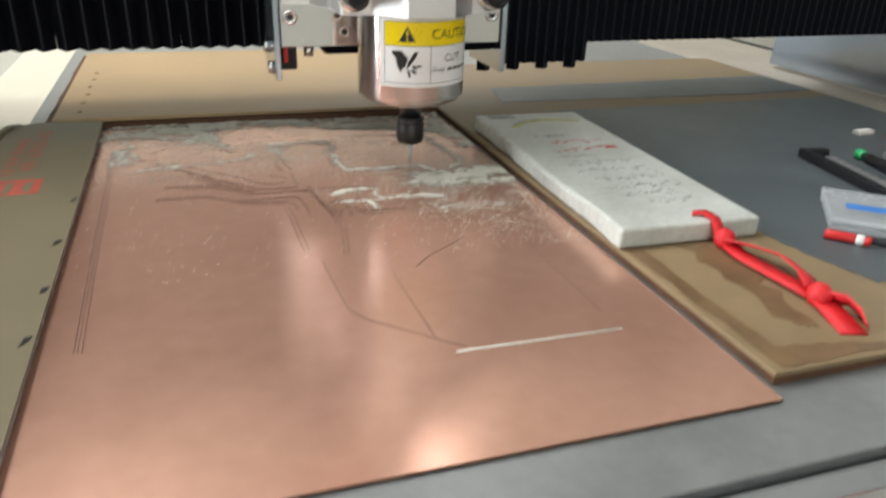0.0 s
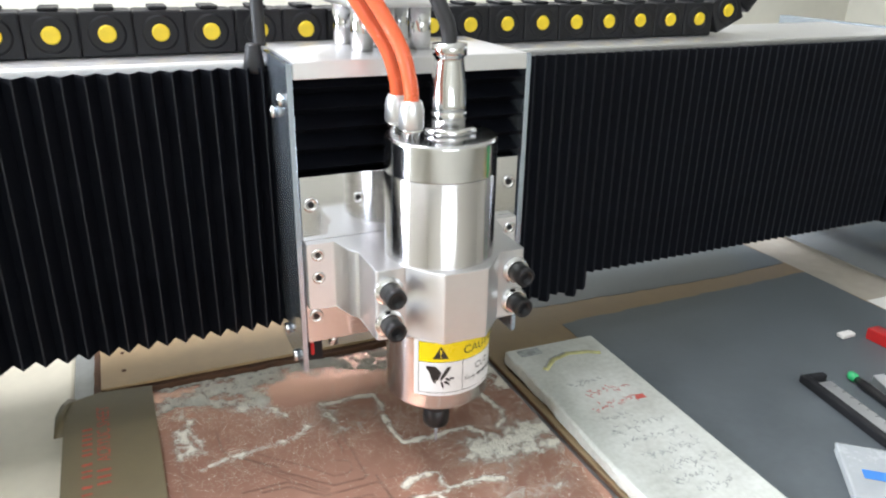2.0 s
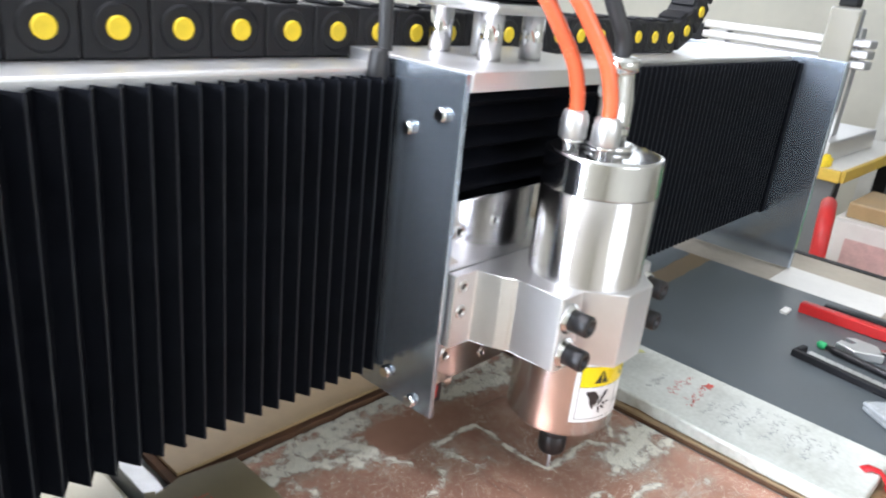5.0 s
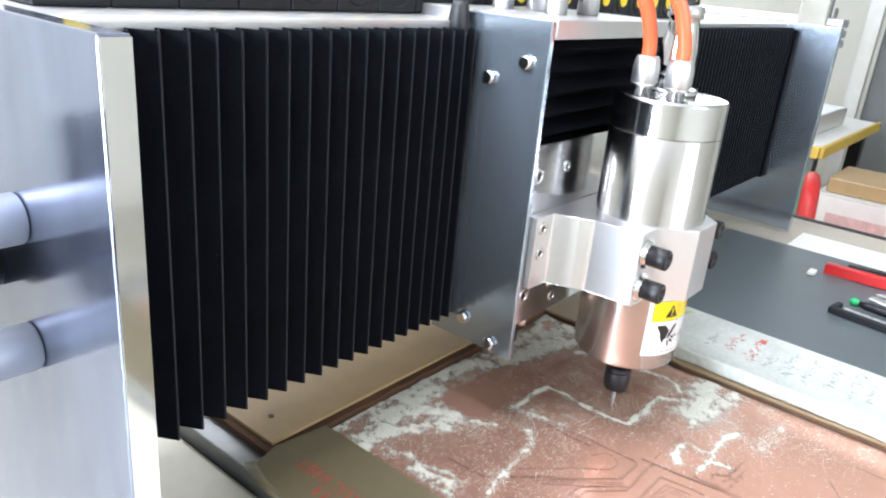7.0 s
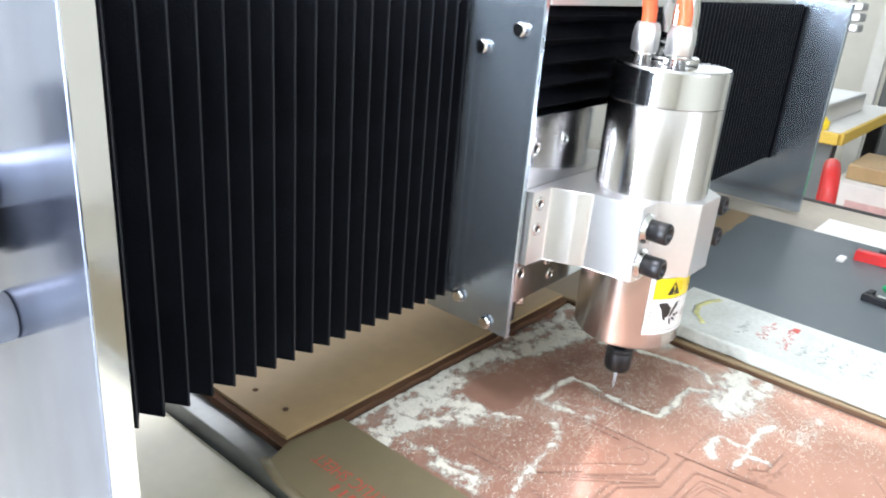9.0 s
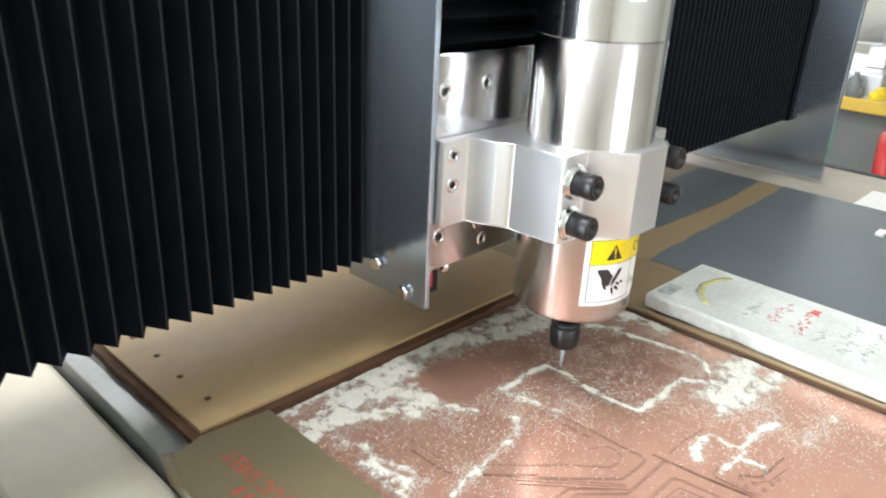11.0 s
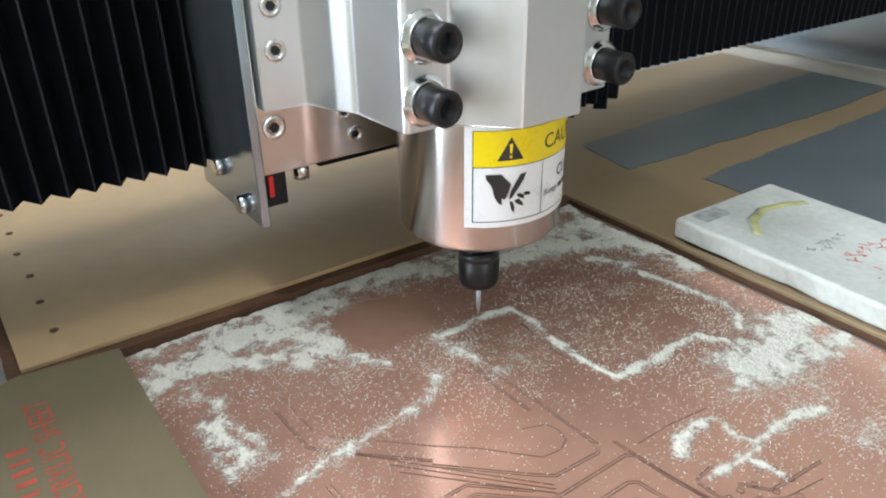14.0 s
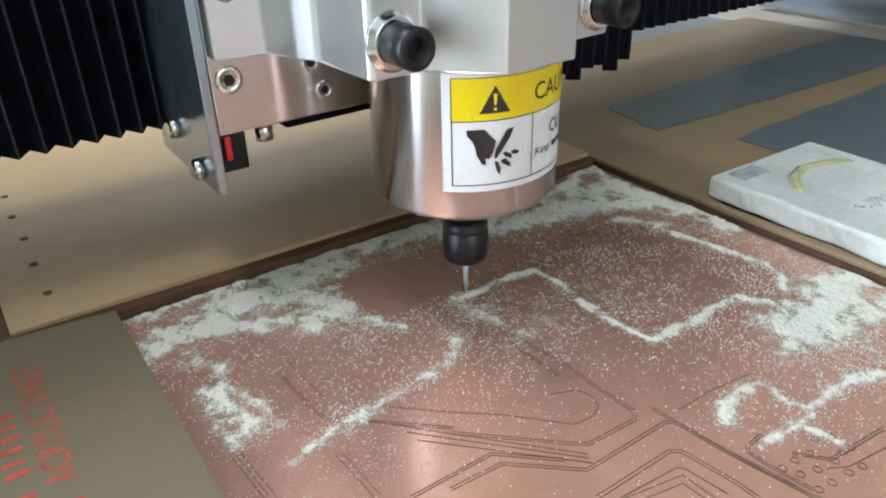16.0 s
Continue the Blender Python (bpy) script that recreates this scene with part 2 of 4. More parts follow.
def strip(points, width, thick, bm=None, side=Vector((0, 0, 1))):
    """A flat band along points, width across, lying with its flat face towards side."""
    bm = bm or bmesh.new()
    P = [Vector(p) for p in points]
    rows = []
    for i, q in enumerate(P):
        way = (P[min(i + 1, len(P) - 1)] - P[max(i - 1, 0)]).normalized()
        u = way.cross(side).normalized() * width / 2
        w = u.cross(way).normalized() * thick / 2
        rows.append([bm.verts.new(q + a) for a in (u + w, -u + w, -u - w, u - w)])
    for a, b in zip(rows, rows[1:]):
        for k in range(4):
            bm.faces.new((a[k], a[(k + 1) % 4], b[(k + 1) % 4], b[k])).smooth = k in (0, 2)
    bm.faces.new(rows[0][::-1])
    bm.faces.new(rows[-1])
    return bm


def text_bm(words, size, extrude=0.0):
    """The built-in font as a mesh in the plane z = 0, from the origin to the right."""
    c = bpy.data.curves.new("text", "FONT")
    c.body, c.size, c.extrude, c.resolution_u = words, size, extrude, 3
    ob = bpy.data.objects.new("text", c)
    scene.collection.objects.link(ob)
    bpy.context.view_layer.update()
    me = bpy.data.meshes.new_from_object(ob.evaluated_get(bpy.context.evaluated_depsgraph_get()))
    bm = bmesh.new()
    bm.from_mesh(me)
    bpy.data.objects.remove(ob)
    bpy.data.meshes.remove(me)
    bpy.data.curves.remove(c)
    return bm


def finish(bm, name, material):
    bmesh.ops.recalc_face_normals(bm, faces=bm.faces)
    me = bpy.data.meshes.new(name)
    bm.to_mesh(me)
    bm.free()
    for m in (material if isinstance(material, (list, tuple)) else [material]):
        me.materials.append(m)
    return me


def thing(name, label, category, group="", at=None, kind=""):
    ob = tagged(new(name), label, category, group, kind)
    ob.empty_display_size = 0.02
    if at is not None:
        ob.matrix_world = at
    return ob


def part(name, bm, material, parent, label=""):
    ob = new(name, finish(bm, name, material))
    ob.parent = parent
    if label:
        ob["label"] = label
    return ob


def solid(name, bm, material, label, category, group="", kind="", at=None):
    ob = tagged(new(name, finish(bm, name, material)), label, category, group, kind)
    if at is not None:
        ob.matrix_world = at
    return ob


def structure(name, bm, material, label, category="structure"):
    return solid(name, bm, material, label, category, kind="structure")


# ---------------------------------------------------------------- the room
X0, X1, Y0, Y1, ZF, ZC = -2.9, 4.4, -2.9, 3.1, -0.80, 2.0
structure("floor", box(X0, X1, Y0, Y1, ZF - 0.1, ZF), FLOOR_TILE, "cream tiled workshop floor under the machine", "floor")
structure("ceiling", box(X0, X1, Y0, Y1, ZC, ZC + 0.1), CEILING, "plain white workshop ceiling above the machine", "ceiling")
structure("wall_north", box(X0, X1, Y1, Y1 + 0.15, ZF, ZC), CREAM_WALL, "cream painted plaster wall behind the gantry", "wall")
structure("wall_south", box(X0, X1, Y0 - 0.15, Y0, ZF, ZC), CREAM_WALL, "cream painted plaster wall facing the machine", "wall")
structure("wall_west", box(X0 - 0.15, X0, Y0, Y1, ZF, ZC), CREAM_WALL, "cream painted plaster wall beside the machine", "wall")
structure("wall_east", box(X1, X1 + 0.15, Y0, Y1, ZF, ZC), CREAM_WALL, "cream painted plaster wall past the work tables", "wall")

# ---------------------------------------------------------------- the machine's bed
bed = thing("machine_bed", "grey aluminium router bed with cream painted side rails", "machine bed")
part("bed_plate", box(-0.262, 0.60, -0.452, 1.0, -0.030, -0.0020, 0.001), BED_GREY, bed)
part("front_profile", box(-0.262, 0.60, -0.497, -0.454, -0.05, -0.0045, 0.004), BED_GREY, bed, "bare aluminium extrusion along the front")
part("groove_bar", box(-0.262, 0.60, -0.482, -0.470, -0.0043, -0.0020, 0.0009), STEEL, bed, "bright rail on the front extrusion")
part("rail_gap", box(0.602, 0.612, -0.452, 1.0, -0.04, -0.008), BLACK_STEEL, bed, "dark slot between bed and outer panel")
part("outer_panel", box(0.614, 0.80, -0.452, 1.0, -0.030, -0.004, 0.002), BEIGE_PANEL, bed)
part("edge_trim", box(0.802, 0.822, -0.452, 1.0, -0.035, -0.004, 0.003), BLACK_PLASTIC, bed, "dark edge trim")
part("side_rail", box(-0.337, -0.2635, -0.6, 1.1, -0.10, -0.014, 0.004), CREAM_PAINT, bed, "cream painted side deck")
part("base_frame", box(-0.330, 0.80, -0.44, 1.0, -0.79, -0.102, 0.01), GREY_PAINT, bed, "dark steel base frame")
solid("paper_card", box(0.617, 0.715, -0.172, -0.022, -0.0038, -0.0028), WHITE_CARD, "cream paper card on the outer bed panel", "card", at=pose(0, 0, 0, 0, 0, 0))

# ---------------------------------------------------------------- boards and work piece
back_board = thing("back_board", "tan paper-faced board screwed down behind the copper sheet", "board")
part("board_face", box(-0.2385, 0.118, 0.0915, 0.42, 0.0042, 0.007, 0.0003), PAPER_BOARD, back_board)
bm = box(-0.2445, 0.1175, 0.0850, 0.4195, -0.0019, 0.004)
bmesh.ops.subdivide_edges(bm, edges=bm.edges[:], cuts=24, use_grid_fill=True)
for v in bm.verts:
    if v.co.y < 0.0853 or v.co.x < -0.2442:
        v.co += Vector((noise.noise(v.co * 60) * 0.002, noise.noise(v.co * 45 + Vector((3, 1, 2))) * 0.003, 0))
part("board_core", bm, MDF_EDGE, back_board, "dark frayed board edge")
for k in range(6):
    part("screw_hole", lathe([(0.0020, 0.0070), (0.0022, 0.0074), (0.001, 0.0073)], pose(-0.218 + rnd.uniform(-1, 1) * 0.001, 0.118 + 0.035 * k, 0), 12), MDF_EDGE, back_board)

side_board = thing("side_board", "stained tan paper-faced board beside the copper sheet", "board")
part("board_face", box(0.1185, 0.60, -0.405, 0.30, 0.0022, 0.005, 0.0006), SIDE_BOARD, side_board)
part("board_core", box(0.119, 0.5995, -0.4045, 0.2995, -0.0019, 0.002), MDF_EDGE, side_board, "dark raw board edge")
STAIN = mat("glue_stain", (0.165, 0.098, 0.046), 0.45, 0, 0.3, 30)
def blob(points, z, jitter=0.004, sub=5, seed=1):
    """An uneven closed outline through the points, as a thin film."""
    r = random.Random(seed)
    out = []
    n = len(points)
    for i in range(n):
        (ax, ay), (bx, by) = points[i], points[(i + 1) % n]
        for k in range(sub):
            u = k / sub
            out.append((ax + (bx - ax) * u + r.uniform(-jitter, jitter), ay + (by - ay) * u + r.uniform(-jitter, jitter)))
    return prism(out, z, z + 0.0003)
part("glue_stain", blob([(0.160, -0.275), (0.185, -0.28), (0.176, -0.33), (0.172, -0.375), (0.156, -0.37), (0.158, -0.32)], 0.00505), STAIN, side_board, "dark brown glue stain")
part("glue_stain", blob([(0.124, -0.01), (0.132, -0.01), (0.131, -0.2), (0.133, -0.385), (0.19, -0.396), (0.24, -0.400), (0.24, -0.402), (0.124, -0.402), (0.123, -0.2)], 0.00505, 0.0015, 14, 2), STAIN, side_board, "dark worn rim")

copper = thing("copper_sheet", "copper-clad board with milled traces, dusted with pale powder", "copper board")
part("laminate", box(-0.2025, 0.114, -0.4165, 0.0825, -0.0015, -0.0003), MDF_EDGE, copper)
part("copper_face", box(-0.2025, 0.114, -0.4165, 0.0825, -0.0002, 0.0), COPPER, copper)


def offset_line(pts, d):
    out = []
    P = [Vector((x, y)) for x, y in pts]
    for i, p in enumerate(P):
        a = (P[i] - P[i - 1]).normalized() if i else (P[1] - P[0]).normalized()
        b = (P[i + 1] - P[i]).normalized() if i < len(P) - 1 else a
        n1, n2 = Vector((-a.y, a.x)), Vector((-b.y, b.x))
        n = (n1 + n2).normalized()
        out.append(tuple(p + n * d / max(0.4, n.dot(n1))))
    return out


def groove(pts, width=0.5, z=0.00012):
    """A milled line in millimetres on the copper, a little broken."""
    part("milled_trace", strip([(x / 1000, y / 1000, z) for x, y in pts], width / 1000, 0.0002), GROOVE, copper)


def cut(shifts, *pts):
    """One routed outline: the cut and its neighbours, shifted by so many millimetres."""
    for d in shifts:
        groove(offset_line(pts, d) if d else pts, 0.34 if d == 0 else 0.26)


cut((0,1.2), (-60, -25), (-61, -46), (-60, -68))
cut((0,1.3), (-56, -34), (-53, -66), (-53, -84), (-52, -101), (-55, -104), (-78, -103), (-84, -98), (-114, -69))
cut((0,), (-140, -29), (-108, -60), (-93, -73), (-75, -93), (-66, -94), (-60, -91), (-58, -85), (-60, -79), (-70, -75))
cut((0,), (-138, -43), (-115, -70), (-82, -107))
cut((0,), (-128, -59), (-83, -109))
cut((0,), (-127, -65), (-84, -111))
cut((0,1.2), (-144, -87), (-110, -87), (-91, -105))
cut((0,1.3), (-131, -92), (-110, -93), (-88, -113), (-74, -113), (-47, -113), (-44, -116), (-42, -135), (-38, -155), (-37, -166))
cut((0,1.4), (-94, -124), (-58, -124), (-55, -126), (-52, -146), (-52, -155))
cut((0,), (-88, -128), (-62, -130), (-60, -132), (-58, -148))
cut((0,1.2), (-45, -104), (-43, -130), (-40, -149), (-37, -164))
cut((0,), (-37, -111), (-17, -111), (5, -114))
cut((0,1.2), (-24, -137), (-34, -138), (-36, -140), (-36, -149), (-34, -164))
cut((0,1.2), (-24, -150), (-16, -160), (-7, -161), (15, -163))
cut((0,), (-21, -161), (-14, -165), (6, -168))
cut((0,1.6,3.4), (-173, 17), (-185, 8), (-186, -28), (-184, -57))
cut((0,1.2), (-152, -1), (-151, -30), (-146, -37), (-113, -68))
cut((0,), (-145, 8), (-144, -21))
cut((0,2.2), (-155, -54), (-154, -75), (-154, -79))
cut((0,1.1), (-15, -9), (-19, -37), (-18, -61))
cut((0,1.1), (9, 18), (35, 18), (56, 12))
cut((0, 3), (-150, -112), (-118, -111), (-92, -131), (-66, -136), (-64, -215))
cut((0, 3), (-38, -166), (-36, -190), (-42, -225))
cut((0,), (73, -228), (73, -277), (75, -326))
cut((0,), (-17, -236), (-20, -259), (-18, -330))
cut((0,), (-5, -252), (6, -240), (37, -218))
cut((0,), (-56, -232), (-53, -291), (-46, -304), (-6, -341))
cut((0, 1.6, 3.4), (-184, -57), (-183, -180), (-181, -300))
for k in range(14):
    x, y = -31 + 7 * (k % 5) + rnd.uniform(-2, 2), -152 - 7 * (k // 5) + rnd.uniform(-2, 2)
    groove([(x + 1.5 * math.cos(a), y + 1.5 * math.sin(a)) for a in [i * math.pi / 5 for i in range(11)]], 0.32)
part("bare_scratch", strip([(-0.012, -0.3435, 0.0002), (0.03, -0.3442, 0.0002), (0.076, -0.345, 0.0002)], 0.0013, 0.0002), DUST, copper, "pale straight scratch")

# milling dust: low ridges along the fresh cuts, a thin film round them, and loose grains
RIDGES, SCATTER = [], []


def ridge(width, amount, *pts):
    RIDGES.append((pts, width, amount))


def scatter(width, amount, *pts):
    SCATTER.append((pts, width, amount))


ridge(15, 1.7, (-184, 52), (-169, 52), (-147, 61), (-129, 62), (-113, 45), (-107, 30))
ridge(10, 1.4, (-175, 51), (-153, 45), (-140, 37), (-126, 27))
ridge(10, 1.6, (-180, 85), (-157, 86), (-133, 81), (-107, 76), (-81, 80), (-60, 80), (-32, 76), (-19, 62))
ridge(17, 1.5, (-120, 68), (-103, 65), (-90, 70))
ridge(5, 1.1, (-179, 34), (-173, 29), (-169, 18), (-175, 7))
ridge(6, 1.2, (-180, 6), (-177, -4), (-176, -18), (-170, -26))
ridge(5, 1.0, (-173, 7), (-168, -5), (-165, -14))
ridge(4, 1.0, (-184, -16), (-182, -28))
ridge(4.5, 1.0, (-169, -48), (-159, -45), (-142, -41), (-123, -39), (-108, -37), (-89, -34))
ridge(5, .9, (-89, -34), (-76, -18))
ridge(6, .95, (-105, 21), (-97, 8), (-91, -2))
ridge(5, .6, (-151, -44), (-143, -51))
ridge(11, 2.0, (4, 54), (28, 48), (52, 45), (74, 39), (106, 14), (116, -4), (113, -25))
ridge(6, 2.0, (74, 68), (96, 79), (120, 96), (111, 74), (101, 41), (101, 18))
ridge(10, 1.2, (69, 15), (79, -1))
ridge(3.5, 1.3, (76, -4), (82, -30), (85, -48), (87, -64), (84, -77), (74, -84))
ridge(3, 1.35, (-56, 2), (-33, 5), (-11, 2), (-9, -13), (-13, -39), (-13, -60), (-10, -75))
ridge(3.5, 1.35, (-10, -75), (9, -76), (35, -75), (50, -77), (58, -87), (55, -100))
ridge(8, .95, (-59, 2), (-56, -16), (-53, -36))
ridge(14, .55, (-42, -27), (-33, -39))
ridge(16, 1.8, (45, -109), (64, -106), (90, -102), (112, -101), (125, -108))
ridge(5, 1.1, (47, -116), (59, -124), (59, -136))
ridge(4, 1.3, (-29, -126), (-21, -121), (-8, -120), (2, -121))
ridge(4, 1.25, (2, -121), (0, -132), (3, -140), (22, -140), (34, -141), (46, -146))
ridge(3, 1.25, (-30, -142), (-14, -143), (1, -143))
ridge(3, 1.2, (-10, -141), (-7, -150), (-6, -158))
ridge(12, .5, (20, -139), (56, -143))
ridge(12, .5, (116, -87), (115, -63), (113, -36))
ridge(14, 1.25, (-110, 76), (-60, 72), (0, 74), (60, 66), (96, 50))
ridge(22, 0.6, (-60, 60), (20, 64), (90, 20))
ridge(30, 0.45, (-150, 30), (-60, -20), (0, -30))
ridge(14, 1.2, (60, -120), (84, -118), (110, -122))
ridge(16, 0.6, (40, -165), (80, -170), (104, -150))
ridge(20, 0.35, (60, -190), (100, -235))
scatter(26, .8, (22, 0), (57, -27), (67, -71))
scatter(24, .7, (1, -47), (24, -98))
scatter(18, .8, (-94, 7), (-62, -11))
scatter(16, 1.0, (-159, -45), (-101, -35))
scatter(20, .4, (-166, -60), (-137, -65))
scatter(20, .55, (-67, -30), (-53, -51))
scatter(30, .28, (-127, -24), (-79, -60))
scatter(18, .7, (32, -125), (38, -152))
scatter(14, .5, (-25, -117), (3, -147))
scatter(20, .3, (-183, 26), (-171, -29))
scatter(30, 0.35, (40, -150), (90, -180))


def pile(lines, X, Y, wob):
    """How much dust lies at each place: the strongest of the soft strokes."""
    best = np.zeros_like(X)
    for pts, w, amp in lines:
        for (ax, ay), (bx, by) in zip(pts, pts[1:]):
            dx, dy = bx - ax, by - ay
            u = np.clip(((X - ax) * dx + (Y - ay) * dy) / (dx * dx + dy * dy), 0, 1)
            d = np.hypot(X - ax - u * dx, Y - ay - u * dy) + wob * (1.0 if w > 5 else 0.4)
            best = np.maximum(best, amp * np.exp(-(np.maximum(d, 0) / (w * 1.1)) ** 1.3))
    return best


def dust_layers():
    step = 1.0
    xs, ys = np.arange(-200, 114, step), np.arange(-262, 83, step)
    X, Y = np.meshgrid(xs, ys, indexing="ij")
    each = [(x, y) for x in xs for y in ys]
    grid = lambda values: np.array(values).reshape(X.shape)
    wob = grid([noise.noise(Vector((x * 0.05, y * 0.05, 1.7))) * 5 + noise.noise(Vector((x * 0.19, y * 0.19, 5.1))) * 2.6 for x, y in each])
    rough = grid([0.92 + 0.6 * noise.fractal(Vector((x * 0.12, y * 0.12, 0.3)), 1.0, 2.0, 4) + 0.3 * noise.noise(Vector((x * 0.7, y * 0.7, 9))) for x, y in each])
    patchy = grid([0.55 + 0.9 * noise.fractal(Vector((x * 0.05, y * 0.05, 4.3)), 1.0, 2.0, 4) for x, y in each])
    bare = np.maximum(0, 1 - np.hypot((X + 76) / 36, (Y - 34) / 25)) * 1.6
    h = np.clip((pile(RIDGES, X, Y, wob) - 0.06) * np.maximum(0.15, rough) - bare, 0, 2)
    loose = np.clip(0.55 * h + pile(SCATTER, X, Y, wob * 2) * np.maximum(0, patchy) + 0.012 - bare * 0.4, 0, 1)
    vs, fs, amounts, index = [], [], [], {}
    for i in range(len(xs) - 1):
        for j in range(len(ys) - 1):
            if h[i:i + 2, j:j + 2].max() < 0.03:
                continue
            f = []
            for a, b in ((i, j), (i + 1, j), (i + 1, j + 1), (i, j + 1)):
                if (a, b) not in index:
                    index[(a, b)] = len(vs)
                    amounts.append(float(h[a, b]))
                    vs.append((min(xs[a] + rnd.uniform(-0.3, 0.3), 113.5) / 1000, min(ys[b] + rnd.uniform(-0.3, 0.3), 82) / 1000, 0.0003 + 0.0010 * max(0.0, h[a, b] - 0.3) * rnd.uniform(0.7, 1.3)))
                f.append(index[(a, b)])
            fs.append(f)
    me = bpy.data.meshes.new("dust_layer")
    me.from_pydata(vs, [], fs)
    me.attributes.new("amount", "FLOAT", "POINT").data.foreach_set("value", amounts)
    me.materials.append(DUST_LAYER)
    tagged(new("dust_layer", me), "pale fibreglass milling dust lying on the copper", "dust", kind="stuff")
    # grains
    vs, fs = [], []
    count = tries = 0
    while count < 45000 and tries < 600000:
        tries += 1
        x, y = rnd.uniform(-198, 112), rnd.uniform(-240, 81)
        if rnd.random() > loose[round(x + 200), round(y + 262)]:
            continue
        s, a = (0.11 + 0.34 * rnd.random() ** 2.5) / 1000, rnd.uniform(0, 6.3)
        b = len(vs)
        for k in range(3):
            vs.append((x / 1000 + s * math.cos(a + k * 2.1), y / 1000 + s * math.sin(a + k * 2.1), 0.0002))
        vs.append((x / 1000, y / 1000, 0.0002 + s * 1.2))
        fs += [(b, b + 1, b + 3), (b + 1, b + 2, b + 3), (b + 2, b, b + 3)]
        count += 1
    me = bpy.data.meshes.new("dust_grains")
    me.from_pydata(vs, [], fs)
    me.materials.append(DUST)
    tagged(new("dust_grains", me), "loose pale grains of milling dust on the copper", "dust", kind="stuff")


dust_layers()

# acrylic sheet in printed masking paper
sheet = thing("acrylic_sheet", "acrylic sheet in brown masking paper printed in red", "acrylic sheet")
plan = [(-0.196, -0.46), (-0.196, 0.082), (-0.240, 0.087), (-0.262, 0.080), (-0.268, 0.070), (-0.268, -0.46)]
part("paper_face", prism(plan, 0.0058, 0.0070), BROWN_PAPER, sheet)
part("acrylic_core", prism([(x + (0.0008 if x < -0.22 else -0.0008), y) for x, y in plan], 0.0015, 0.0056), CLEAR_PLASTIC, sheet)
part("curled_film", strip([(-0.262, 0.086, 0.006), (-0.267, 0.074, 0.0085), (-0.271, 0.058, 0.008), (-0.2715, 0.03, 0.0055)], 0.007, 0.0003), BROWN_PAPER, sheet, "curled paper corner")
bm = text_bm("ACRYLIC SHEET", 0.0142)
wide = max(v.co.x for v in bm.verts)
bmesh.ops.transform(bm, matrix=pose(-0.2328, -0.0175, 0.00708, 0, 0, 90) @ Matrix.Diagonal((0.0795 / wide, 1, 1, 1)), verts=bm.verts)
part("print", bm, RED_INK, sheet, "red printed words")
for k, y in enumerate((-0.055, -0.047, -0.034, -0.027, -0.019, -0.006, 0.001, 0.008, 0.015, 0.022, 0.029)):
    part("print_bar", box(-0.2535, -0.2460, y, y + (0.0030 if k % 3 else 0.0022), 0.00705, 0.00712), RED_INK, sheet, "red printed bar")
for y in (-0.046, -0.038, -0.030):
    part("print_bar", box(-0.2428, -0.2330, y, y + 0.0028, 0.00705, 0.00712), RED_INK, sheet, "red printed bar")
part("print_mark", prism([(-0.250, -0.098), (-0.223, -0.098), (-0.223, -0.068), (-0.250, -0.068)], 0.00705, 0.00712), RED_INK, sheet, "red square printed mark")
for a in (0.0, 0.012):
    part("mark_gap", box(-0.2455 + a, -0.2405 + a, -0.094, -0.074, 0.00715, 0.00722), BROWN_PAPER, sheet)
for k, (x, y) in enumerate(((-0.199, -0.12), (-0.2005, -0.19), (-0.199, -0.25), (-0.2, -0.30))):
    part("paper_nick", blob([(x - 0.002, y), (x + 0.001, y + 0.003), (x + 0.002, y + 0.008), (x - 0.001, y + 0.007)], 0.00705, 0.0006, 3, k), BLACK_STEEL, sheet, "small dark tear")
solid("spacer_panel", box(-0.2605, -0.2045, -0.45, 0.080, -0.0019, 0.0013), MDF_EDGE, "brown spacer panel under the acrylic sheet", "panel")

# the white plank with its ribbon
plank = thing("white_plank", "worn white painted plank with handwriting on the tan board", "plank", at=pose(0.1715, -0.136, 0.0052, 0, 0, -1.4))
bm = box(-0.050, 0.050, -0.135, 0.135, 0, 0.0135, 0.0026, 3)
bmesh.ops.subdivide_edges(bm, edges=[e for e in bm.edges if e.calc_length() > 0.05], cuts=40, use_grid_fill=True)
for v in bm.verts:
    if v.co.x < -0.046:
        v.co.x += 0.0028 * noise.noise(Vector((0, v.co.y * 28, v.co.z * 60))) + 0.0012 * noise.noise(v.co * 140)
part("plank_body", bm, WORN_WHITE, plank)


def scribble(cx, cy, n, w, material, seed):
    """Unreadable handwriting: a row of short pen strokes."""
    r = random.Random(seed)
    bm = bmesh.new()
    for k in range(n):
        x = cx + (k - n / 2) * w
        for s in range(3):
            a = (x + r.uniform(-0.4, 0.4) * w, cy + r.uniform(-0.004, 0.004))
            b = (a[0] + r.uniform(-0.6, 0.6) * w, a[1] + r.uniform(-0.004, 0.004))
            c = (b[0] + r.uniform(-0.5, 0.5) * w, b[1] + r.uniform(-0.003, 0.003))
            strip([(*a, 0.01365), (*b, 0.01365), (*c, 0.01365)], 0.0006, 0.0002, bm)
    part("handwriting", bm, material, plank, "faded handwriting")


